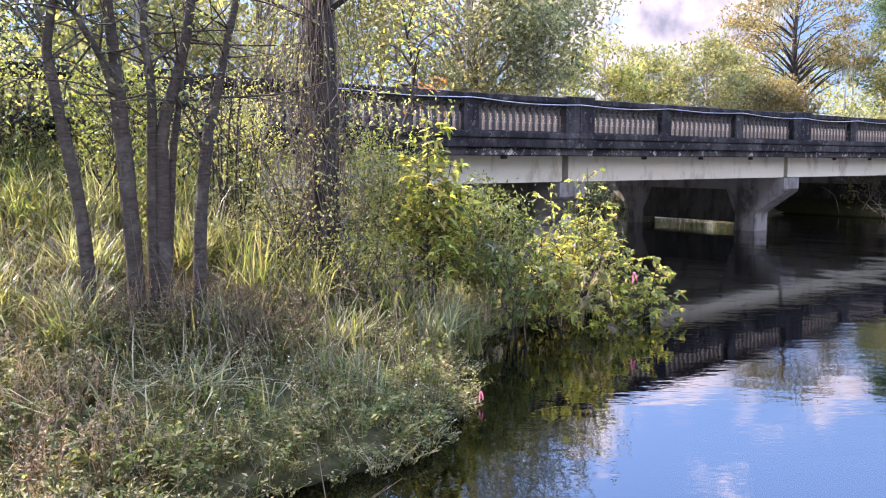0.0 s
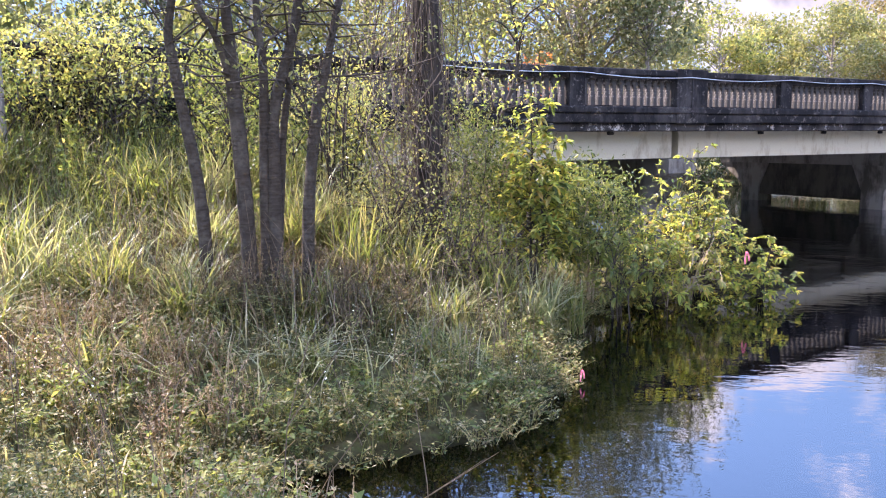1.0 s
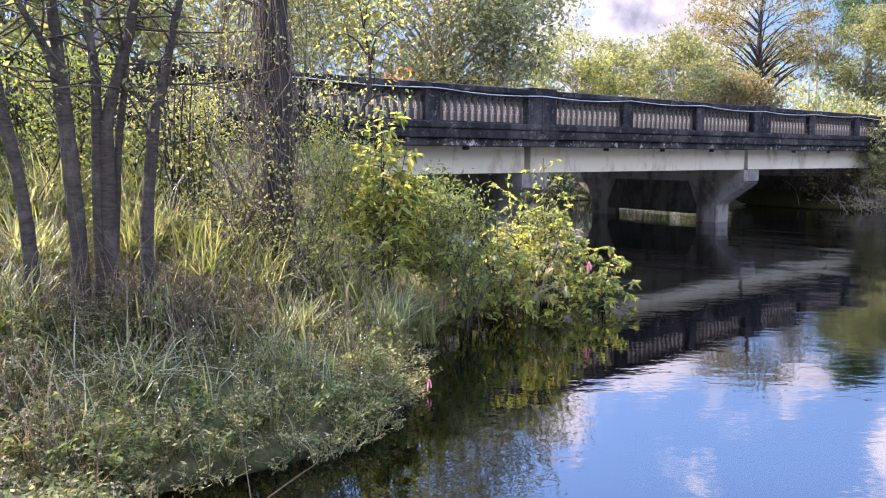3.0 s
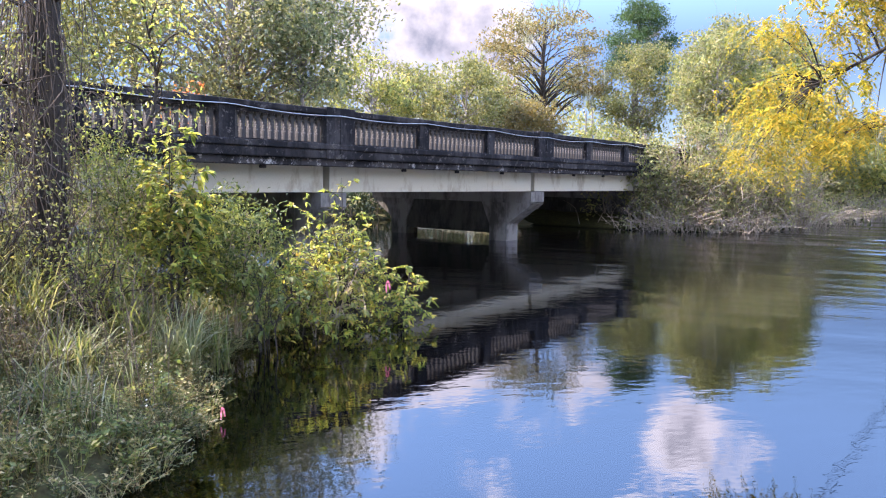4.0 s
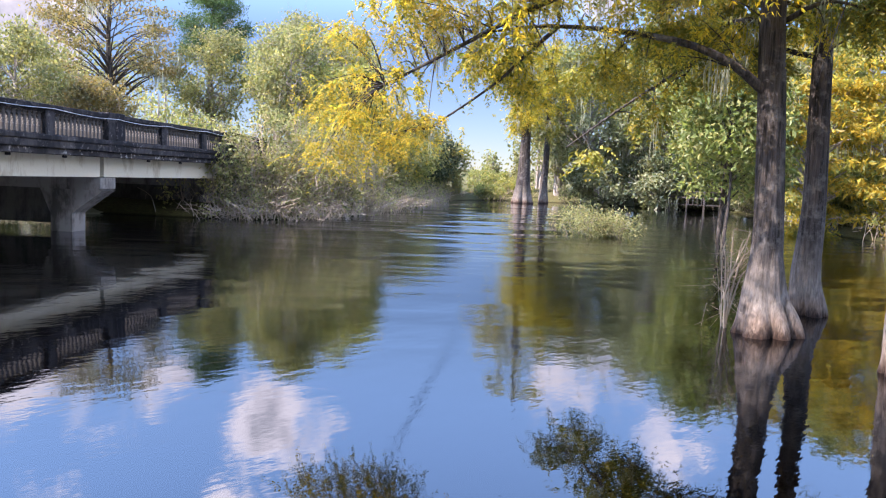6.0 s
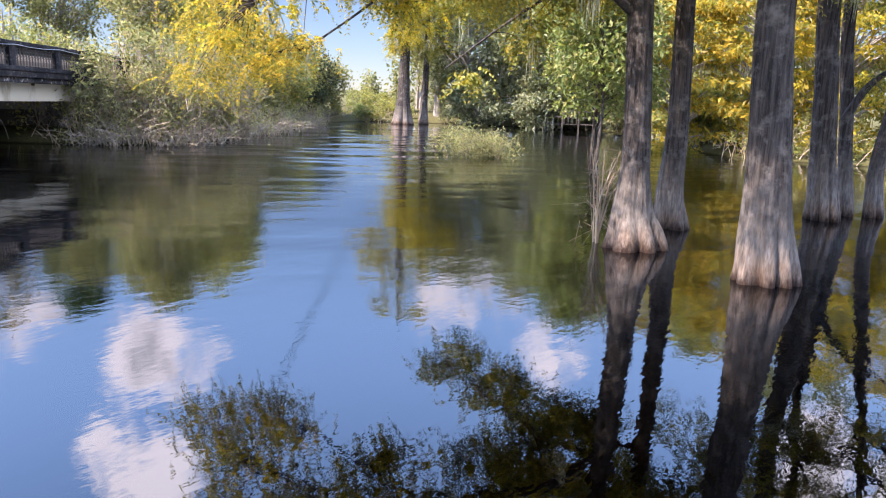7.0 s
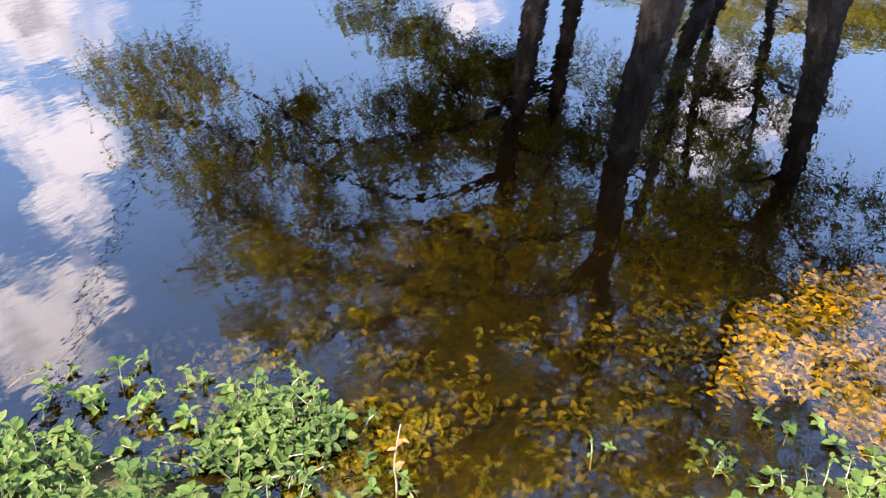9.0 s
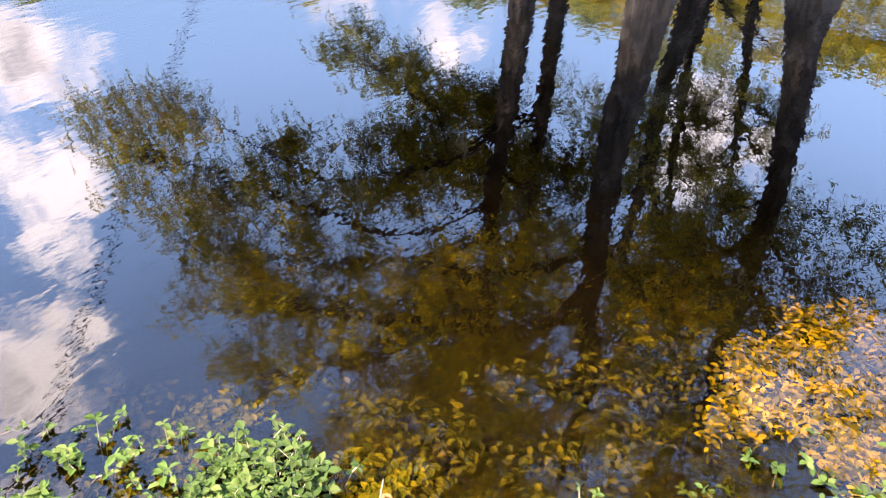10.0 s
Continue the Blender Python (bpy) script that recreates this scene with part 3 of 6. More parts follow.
bm = bmesh.new()
bmesh.ops.create_grid(bm, x_segments=2, y_segments=2, size=130)
me = bpy.data.meshes.new("water")
bm.to_mesh(me)
bm.free()
me.materials.append(M["water"])
water = new("water", me)
water.location = (20, 20, 0)
water.visible_shadow = False
tagged(water, "still dark river water mirroring sky and trees", "water", kind="structure")

# ---------------------------------------------------------------- the bridge
RAIL_TOP, RAIL_FACE, BEAM_FACE = 3.587, 11.14, 11.52
JOINTS = [-5.0, 3.15, 11.3, 19.45, 27.6, 35.75]
BRIDGE = Matrix.Translation((-0.02, 0, -0.231)) @ Matrix.Scale(SIZE, 4) @ pose(0, 0, 0, 0, 0.6875, 35.5)


def build_baluster(material):
    """A baluster that widens into half an arch at its head and foot, drawn about its own middle."""
    half = [(0.046, 2.90), (0.041, 2.97), (0.041, 3.28), (0.049, 3.34), (0.066, 3.385), (0.0855, 3.41)]
    outline = half + [(-x, z_) for x, z_ in half[::-1]]
    bm = prism(bmesh.new(), outline, -0.045, 0.045)
    me = bpy.data.meshes.new("baluster")
    bm.to_mesh(me)
    bm.free()
    me.materials.append(M[material])
    return me


def build_bridge():
    b = empty("concrete_bridge", label="old concrete road bridge with black-stained balustrade over the river", category="bridge")
    b.matrix_basis = BRIDGE
    lo, hi = JOINTS[0], JOINTS[-1]
    part("deck_slab", box(bmesh.new(), lo - 6, hi + 4, 11.18, 17.85, 2.46, 2.60, 0.02), M["slab_edge"], b, "stained deck slab edge with worn pale patches")
    part("road_surface", box(bmesh.new(), lo - 6, hi + 4, 11.75, 17.25, 2.604, 2.66), M["asphalt"], b)
    for p0, p1 in ((11.10, 11.60), (17.42, 17.92)):
        part("curb", box(bmesh.new(), lo, hi, p0, p1, 2.604, 2.78, 0.03), M["parapet"], b)
        part("drip_ledge", box(bmesh.new(), lo, hi, p0 - 0.03, p1 + 0.03, 2.782, 2.90, 0.025), M["parapet"], b)
    for a, c in zip(JOINTS[:-1], JOINTS[1:]):
        for p in (BEAM_FACE, 13.4, 15.2, 17.06):
            g = part("girder", prism(bmesh.new(), [(a + 0.09, 1.95), (a + 0.16, 1.93), (c - 0.16, 1.93), (c - 0.09, 1.95), (c - 0.09, 2.455), (a + 0.09, 2.455)], p, p + 0.42), M["girder"], b, "pale concrete girder")
            if p == BEAM_FACE:
                for k in range(1, 4):      # brackets under the ledge
                    x = a + (c - a) * k / 4 + 0.3
                    part("drain_stain_lug", box(bmesh.new(), x, x + 0.15, p - 0.05, p, 2.39, 2.452, 0.02), M["parapet"], g)
    # piers: cap with tapering ends on two columns
    for s_ in JOINTS[1:-1]:
        pier = part("pier_cap", prism(bmesh.new(), [(11.40, 1.92), (11.40, 1.63), (11.46, 1.58), (17.54, 1.58), (17.60, 1.63), (17.60, 1.92)], -0.36, 0.36), M["pier"], b, "stained concrete pier cap")
        pier.matrix_basis = Matrix.Translation((s_ + 0.1, 0, 0)) @ pose(0, 0, 0, 0, 0, 90)
        for p0, way in ((12.24, 1), (16.76, -1)):
            c0, c1 = p0, p0 + 0.62 * way
            out = [(p0 - 0.88 * way, 1.578), (p0 - 0.02 * way, 0.96), (c0, 0.90), (c0, -2.6), (c1, -2.6), (c1, 0.90), (c1 + 0.3 * way, 1.578)]
            part("column", prism(bmesh.new(), out, -0.3, 0.3), M["pier"], pier, "tapering concrete pier column standing in water")
        low_ = 0.42 + 0.012 * s_
        part("web_wall", prism(bmesh.new(), [(12.8, low_), (16.2, low_), (16.2, 1.578), (12.8, 1.578)], -0.24, 0.24), M["abutment"], pier, "concrete wall between the pier columns, coloured dark for deep shade")
    for s_ in (lo + 7.4, hi - 0.9):
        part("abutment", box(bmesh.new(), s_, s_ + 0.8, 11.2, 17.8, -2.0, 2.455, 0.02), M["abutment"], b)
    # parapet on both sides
    # far set takes the darker concrete: shade behind the near gaps, by colour
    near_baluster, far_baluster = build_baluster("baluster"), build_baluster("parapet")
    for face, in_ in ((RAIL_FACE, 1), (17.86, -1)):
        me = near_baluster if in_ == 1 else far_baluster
        y0, y1 = sorted((face, face + 0.30 * in_))
        mid = (y0 + y1) / 2
        for n_, (a, c) in enumerate(zip(JOINTS[:-1], JOINTS[1:])):
            thirds = [a + (c - a) * k / 3 for k in range(4)]
            pil = part("pilaster", box(bmesh.new(), a - 0.40, a + 0.40, y0 - 0.05, y1 + 0.05, 2.60, RAIL_TOP + 0.035, 0.02), M["parapet"], b, "blackened concrete pilaster over a pier")
            part("panel_groove", box(bmesh.new(), a - 0.03, a + 0.03, y0 - 0.065, y0 - 0.05, 2.70, RAIL_TOP - 0.1), M["parapet"], pil)
            for q in range(3):
                left = thirds[q] + (0.40 if q == 0 else 0.17)
                right = thirds[q + 1] - (0.40 if q == 2 else 0.17)
                rail = part("rail_cap", box(bmesh.new(), thirds[q] + (0.40 if q == 0 else 0), thirds[q + 1] - (0.40 if q == 2 else 0), y0 - 0.02, y1 + 0.02, 3.47, RAIL_TOP, 0.025), M["parapet"], b, "dark stained handrail")
                part("rail_underside", box(bmesh.new(), left, right, y0 + 0.05, y1 - 0.05, 3.40, 3.472), M["parapet"], rail)
                part("rail_sill", box(bmesh.new(), left, right, y0 + 0.05, y1 - 0.05, 2.898, 2.925), M["parapet"], rail)
                k = max(1, round((right - left) / 0.171))
                for h in range(k):
                    o = new("baluster", me)
                    o.parent = rail
                    o.location = (left + (h + 0.5) * (right - left) / k, mid, 0)
                if q:
                    part("post", box(bmesh.new(), thirds[q] - 0.17, thirds[q] + 0.17, y0 + 0.005, y1 - 0.005, 2.89, 3.475, 0.015), M["parapet"], b)
        part("end_post", box(bmesh.new(), hi - 0.3, hi + 0.3, y0 - 0.05, y1 + 0.05, 2.60, RAIL_TOP + 0.035, 0.02), M["parapet"], b)
    return b


bridge = build_bridge()

# white utility line clipped along the parapet
pts, x = [], 5.5
while x <= JOINTS[-1]:
    ph = (x - JOINTS[0]) / 2.717
    z_ = 3.485 - 0.045 * math.sin(math.pi * (ph % 1.0)) - 0.02 * math.sin(x * 0.7)
    pts.append((x, RAIL_FACE - 0.072, z_))
    x += 0.25
line = Heap()
line.put(*tube(pts, 0.009, 6))
utility = new("utility_line", line.mesh("utility_line", M["conduit"], True))
utility.matrix_basis = BRIDGE
tagged(utility, "pale utility line sagging along the bridge parapet", "cable")

# steel guard rail where the bridge ends
h = Heap()
h.put(*tube([(36.05, 11.3, 3.35), (37.5, 11.3, 3.33), (39.1, 11.4, 3.3)], 0.05, 8))
gr = new("guard_rail", h.mesh("guard_rail", M["conduit"], True))
gr.matrix_basis = BRIDGE
tagged(gr, "grey steel guard rail beyond the end of the bridge", "guard rail")
for xx in (36.7, 38.7):
    part("post", box(bmesh.new(), xx - 0.06, xx + 0.06, 11.3, 11.42, 2.2, 3.4, 0.01), M["wood"], gr)

# two telephone cables overhead, running beside the bridge
for n_, (off, lift) in enumerate(((5.1, 9.0), (5.5, 9.25))):
    a, c = BU * -40 + BN * off, BU * 90 + BN * off
    pts = [(*(a + (c - a) * t_), lift + 1.2 * (2 * t_ - 0.8) ** 2) for t_ in np.linspace(0, 1, 60)]
    h = Heap()
    h.put(*tube(pts, 0.022, 5))
    tagged(new("overhead_cable", h.mesh("overhead_cable", M["cable"], True)), "black overhead telephone cable strung across the river", "cable", "overhead cables")

# ---------------------------------------------------------------- trees and shrubs
def plant_base(name, x, y, label, category, group="", z_=None):
    zz = float(land(x, y)) if z_ is None else z_
    return empty(name, (x, y, zz), label, category, group), np.array([x, y, zz])


def crown_points(k, radii, flat=0.0):
    d = unit(rng.normal(size=(k, 3)))
    r = rng.uniform(0.35, 1.0, k) ** 0.45
    c = d * r[:, None] * np.asarray(radii)
    if flat:
        c[:, 2] = np.round(c[:, 2] / flat) * flat + rng.normal(0, 0.12 * flat, k)
    return c


def tree(name, label, x, y, height, radii, leaf, bark="bark_grey", trunk=0.16, clumps=40, per=90, size=0.12, spread=0.55, centre=0.62, lean=(0, 0), flat=0.0,
         width=0.5, droop=0.0, moss=0, category="tree", group="", z_=None, bare=0, low=0.25, squash=0.6, flare=1.4):
    """A tapered trunk, limbs to every clump of the crown, and clumps of single leaves."""
    root, base = plant_base(name, x, y, label, category, group, z_)
    top = np.array([lean[0], lean[1], height * 0.93])
    line_ = spline([(0, 0, -0.5), (0, 0, 0), top * 0.35 + rng.normal(0, 0.12, 3) * (1, 1, 0), top * 0.7 + rng.normal(0, 0.15, 3) * (1, 1, 0), top], 18)
    t_ = np.clip(line_[:, 2] / height, 0, 1)
    wood = Heap()
    wood.put(*tube(line_, trunk * ((1 - t_) ** 0.8 * 0.92 + 0.08) * (1 + (flare - 1) * np.exp(-np.maximum(line_[:, 2], 0) / (trunk * 3))), 9))
    mid = np.array([lean[0] * centre, lean[1] * centre, height * centre])
    at = mid + crown_points(clumps, radii, flat)
    at[:, 2] = np.clip(at[:, 2], height * low * 0.6, height)
    lv, tw = Heap(), Heap()
    for c in at:
        reach = np.hypot(c[0] - mid[0], c[1] - mid[1])
        zs = np.clip(c[2] - reach * rng.uniform(0.35, 0.8), height * low * 0.7, height * 0.9)
        a = np.array([np.interp(zs, line_[:, 2], line_[:, q]) for q in range(3)])
        r0 = max(0.012, trunk * 0.34 * (1 - zs / height) + 0.012)
        wood.put(*tube(spline([a, a * 0.5 + c * 0.5 + (0, 0, 0.12 * reach), c], 7), np.linspace(r0, 0.008, 7), 5))
        for q in range(2):
            e = c + unit(rng.normal(size=3)) * spread * (1, 1, squash)
            wood.put(*tube(np.stack([c, (c + e) / 2 + rng.normal(0, 0.05, 3), e]), (0.008, 0.006, 0.003), 3))
        k = int(1.35 * per * rng.uniform(0.6, 1.4))
        spots = c + np.clip(rng.normal(size=(k, 3)), -1.5, 1.5) * spread * 0.7 * (1, 1, squash)
        lv.put(*leaves(spots, size * 1.3, width, (0, 0, -1), droop))
    for q in range(bare):
        c = mid + unit(rng.normal(size=3)) * np.asarray(radii) * rng.uniform(0.9, 1.25)
        a = mid + (c - mid) * 0.35
        p = spline([a, (a + c) / 2 + rng.normal(0, 0.2, 3), c], 6)
        wood.put(*tube(p, np.linspace(0.02, 0.004, 6), 4))
        for w in range(6):
            o = p[rng.integers(2, 6)]
            wood.put(*tube(np.stack([o, o + rng.normal(0, 0.3, 3), o + rng.normal(0, 0.5, 3) + (0, 0, 0.3)]), (0.007, 0.005, 0.003), 3))
    np_part("trunk", wood, M[bark], root, smooth=True)
    np_part("crown", lv, M[leaf], root)
    if moss:
        mh = Heap()
        for c in at[rng.integers(0, len(at), moss)]:
            hang_moss(mh, c + rng.normal(0, spread * 0.5, 3), rng.uniform(0.4, 1.6), 12, 0.26, 1.8)
        tagged(np_part("hanging_moss", mh, M["moss"], root, "grey beards of hanging moss"), kind="stuff")
    return root


def hang_moss(heap, at, length, strands=16, wide=0.16, thick_=1.0):
    """A beard of thin hanging strands."""
    strands, thick_ = int(strands * 1.7), thick_ * 0.5
    for q in range(strands):
        o = at + rng.normal(0, wide, 3) * (1, 1, 0.3)
        n_ = length * rng.uniform(0.4, 1.1)
        a = rng.uniform(0, np.pi)
        w = np.array([math.cos(a), math.sin(a), 0]) * rng.uniform(0.008, 0.022) * thick_
        sway = rng.normal(0, 0.05, 3) * (1, 1, 0)
        p = [o, o + sway - (0, 0, n_ * 0.5), o + sway * 0.5 - (0, 0, n_)]
        heap.put(np.array([p[0] - w, p[0] + w, p[1] + w * 1.2, p[1] - w * 1.2, p[2] + w * 0.3, p[2] - w * 0.3]), np.array([[0, 1, 2, 3], [3, 2, 4, 5]]))


def shrub(name, label, x, y, height, radii, leaf, stems=7, clumps=26, per=60, size=0.1, width=0.35, bark="twig", spread=0.3, droop=0.35, broad=False, z_=None,
          category="shrub", group="", bare=0, centre=0.58):
    """Several stems from one foot, each forking to clumps of leaves."""
    root, base = plant_base(name, x, y, label, category, group, z_)
    at = np.array([0, 0, height * centre]) + crown_points(clumps, radii)
    at[:, 2] = np.clip(at[:, 2], 0.05 * height, height)
    wood, lv = Heap(), Heap()
    foot = rng.normal(0, 0.22, (stems, 3)) * (radii[0], radii[1], 0)
    mains = []
    for f in foot:
        tip = f * 1.6 + rng.normal(0, 0.3, 3) * np.asarray(radii) + (0, 0, height * rng.uniform(0.55, 0.9))
        L = spline([f - (0, 0, 0.3), f * 1.1 + rng.normal(0, 0.06, 3) + (0, 0, height * 0.3), tip], 12)
        wood.put(*tube(L, np.linspace(0.012, 0.005, 12) * (0.6 + height / 3), 5))
        mains.append(L)
    for i, c in enumerate(at):
        L = mains[int(np.argmin([np.min(np.linalg.norm(m_ - c, axis=1)) for m_ in mains]))]
        o = L[max(2, int(np.argmin(np.linalg.norm(L - c, axis=1))) - 2)]
        wood.put(*tube(spline([o, (o + c) / 2 + (0, 0, 0.06 * height), c], 6), np.linspace(0.007, 0.003, 6) * (0.6 + height / 3), 4))
        k = int(per * rng.uniform(0.6, 1.4))
        spots = c + rng.normal(size=(k, 3)) * spread * 0.6
        if broad:
            for q in range(max(2, k // 7)):
                d = unit(rng.normal(size=3) + (0, 0, 0.35))
                e = c + d * spread
                wood.put(*tube(np.stack([c, (c + e) / 2 + (0, 0, 0.03), e]), (0.005, 0.004, 0.002), 3))
                t2 = rng.uniform(0.3, 1.0, 7)[:, None]
                o = c + (e - c) * t2
                lv.put(*broad_leaves(o, size, d + 0.9 * unit(rng.normal(size=(7, 3))) + (0, 0, -droop), width, 0.35))
        else:
            lv.put(*leaves(spots, size, width, (0, 0, -1), droop))
    for q in range(bare):
        a = foot[q % stems]
        e = np.array([0, 0, height * 0.5]) + unit(rng.normal(size=3) + (0, 0, 0.3)) * np.asarray(radii) * rng.uniform(0.9, 1.4)
        p = spline([a, a * 0.5 + e * 0.5 + (0, 0, 0.2 * height), e], 7)
        wood.put(*tube(p, np.linspace(0.018, 0.004, 7), 4))
        for w in range(7):
            o = p[rng.integers(2, 7)]
            wood.put(*tube(np.stack([o, o + rng.normal(0, 0.18, 3), o + rng.normal(0, 0.35, 3)]), (0.006, 0.004, 0.002), 3))
    np_part("branch_frame", wood, M[bark], root, smooth=True)
    np_part("foliage", lv, M[leaf], root)
    return root


def sprays(heap, spots, length, fall=0.9, steps=6, width=0.4):
    """Feathery cypress sprays: a drooping rachis with thin leaflets to both sides."""
    spots = np.asarray(spots)
    k = len(spots)
    d = unit(rng.normal(size=(k, 3)) * (1, 1, 0.5) + (0, 0, -0.75))
    side = unit(np.cross(d, (0, 0, 1.0)))
    size = (length * rng.uniform(0.6, 1.3, k))[:, None]
    for t_ in np.linspace(0.08, 1.0, steps):
        o = spots + d * size * t_ - np.array([0, 0, 1.0]) * size * fall * 0.5 * t_ * t_
        for sg in (-1, 1):
            way = d * 0.55 + side * sg * 0.8 + (0, 0, -0.35)
            heap.put(*leaves(o, size[:, 0] * (0.42 - 0.18 * t_) * (6 / steps) ** 0.8, width, direction=way, pull=0, fold=0.05))


def cypress(name, label, line_, radii, limbs, leaf="leaf_cypress", lobes=6, density=1.0, spray=0.30, knee=0.55, moss=10, group="cypress trees in the water", auto=0, mass=(), mass_leaf=None, twig=1.0, legs=(), steps=8, blade=0.25, fill=0.6):
    """A bald cypress in the water: fluted, swollen foot, straight bole, level limbs with feathery foliage."""
    base = np.array([line_[0][0], line_[0][1], 0.0])
    root = empty(name, base, label, "cypress tree", group)
    p = spline(np.array(line_) - base, 40)
    t_ = np.linspace(0, len(radii) - 1, 40)
    r = 0.88 * np.interp(t_, np.arange(len(radii)), radii)
    ph = rng.uniform(0, 6.28)

    def fl(i, ang):
        w = np.exp(-max(p[i][2], -0.3) / knee)
        ridge = np.abs(np.cos(0.5 * lobes * ang + ph + 0.35 * np.sin(2 * ang))) ** 0.55
        return 1 + w * (0.62 * (ridge - 0.72) + 0.14 * np.cos(2 * ang + ph)) + 0.02 * np.sin(19 * ang + 0.5 * np.sin(i * 0.7)) + 0.02 * np.sin(5 * ang + i * 0.5)

    wood, lv, beards = Heap(), Heap(), Heap()
    wood.put(*tube(p, r, 72, fl))
    for pts, rads in legs:
        q = spline(np.array(pts) - base, 18)
        wood.put(*tube(q, np.interp(np.linspace(0, len(rads) - 1, 18), np.arange(len(rads)), rads), 40, lambda i, a: 1 + 0.05 * np.cos(5 * a + ph) + 0.03 * np.sin(13 * a + i * 0.3)))
    for q in range(auto):
        zs = rng.uniform(4.6, 11.5)
        a = np.array([np.interp(zs, p[:, 2], p[:, c]) for c in range(3)]) + base
        g = rng.uniform(0, 2 * np.pi)
        out = rng.uniform(1.2, 3.2) * (1.25 - zs / 14)
        e = a + (math.cos(g) * out, math.sin(g) * out, rng.uniform(0.0, 0.9))
        limbs = limbs + [([a, (a + e) / 2 + (0, 0, 0.25), e], 0.05, 5)]
    limb_points = np.concatenate([spline(np.array(q_[0]) - base, 20) for q_ in limbs])
    for pts, r0, n_ in limbs:
        q = np.array(pts) - base
        L = spline(q, 14)
        wood.put(*tube(L, np.linspace(r0, 0.012, 14), 8))
        length = np.linalg.norm(np.diff(L, axis=0), axis=1).sum()
        for w in range(n_):
            u_ = rng.uniform(0.12, 1.0)
            a = L[int(u_ * 13)]
            ahead = unit(L[min(13, int(u_ * 13) + 1)] - L[max(0, int(u_ * 13) - 1)])
            d = unit(ahead * 0.7 + rng.normal(size=3) * (0.9, 0.9, 0.35))
            e = a + d * rng.uniform(0.4, 2.0) * (0.6 + 0.05 * length) * twig + (0, 0, rng.uniform(-0.45, 0.2))
            B_ = spline([a, (a + e) / 2 + (0, 0, 0.08), e], 6)
            wood.put(*tube(B_, np.linspace(0.014, 0.004, 6), 4))
            if w % 3 == 2:
                continue
            k = max(3, int(25 * density))
            o = B_[0] + (B_[-1] - B_[0]) * rng.uniform(0.5, 1.1, k)[:, None] + rng.normal(0, 0.10, (k, 3)) * (1.3, 1.3, 0.5)
            sprays(lv, o, spray, 0.9, steps, blade)
        for w in range(int(moss)):
            hang_moss(beards, L[rng.integers(3, 14)] + rng.normal(0, 0.15, 3), rng.uniform(0.3, 0.9), 9, 0.07)
    fine = Heap()
    reach_ = limb_points
    for centre_, rad_, n_ in mass:
        for w in range(int(fill * n_)):
            e = np.array(centre_) - base + unit(rng.normal(size=3)) * rng.uniform(0.2, 1.0) ** 0.5 * np.asarray(rad_)
            j = int(np.argmin(np.linalg.norm(reach_ - e, axis=1)))
            a = reach_[j]
            B_ = spline([a, (a + e) / 2 + (0, 0, 0.12), e], 6)
            wood.put(*tube(B_, np.linspace(0.012, 0.004, 6), 4))
            o = e + rng.normal(0, 0.17, (13, 3)) * (1.2, 1.2, 0.35)
            sprays(fine if mass_leaf else lv, o, spray * 0.9, 1.1, steps, 0.34 if mass_leaf else blade)
    if fine.n:
        np_part("gold_foliage", fine, M[mass_leaf], root, "bright yellow drooping cypress foliage")
    np_part("trunk", wood, M["bark_cypress"], root, "grey fluted cypress trunk with swollen foot", True)
    if lv.n:
        np_part("crown", lv, M[leaf], root)
    if beards.n:
        tagged(np_part("hanging_moss", beards, M["moss"], root, "grey beards of hanging moss"), kind="stuff")
    return root

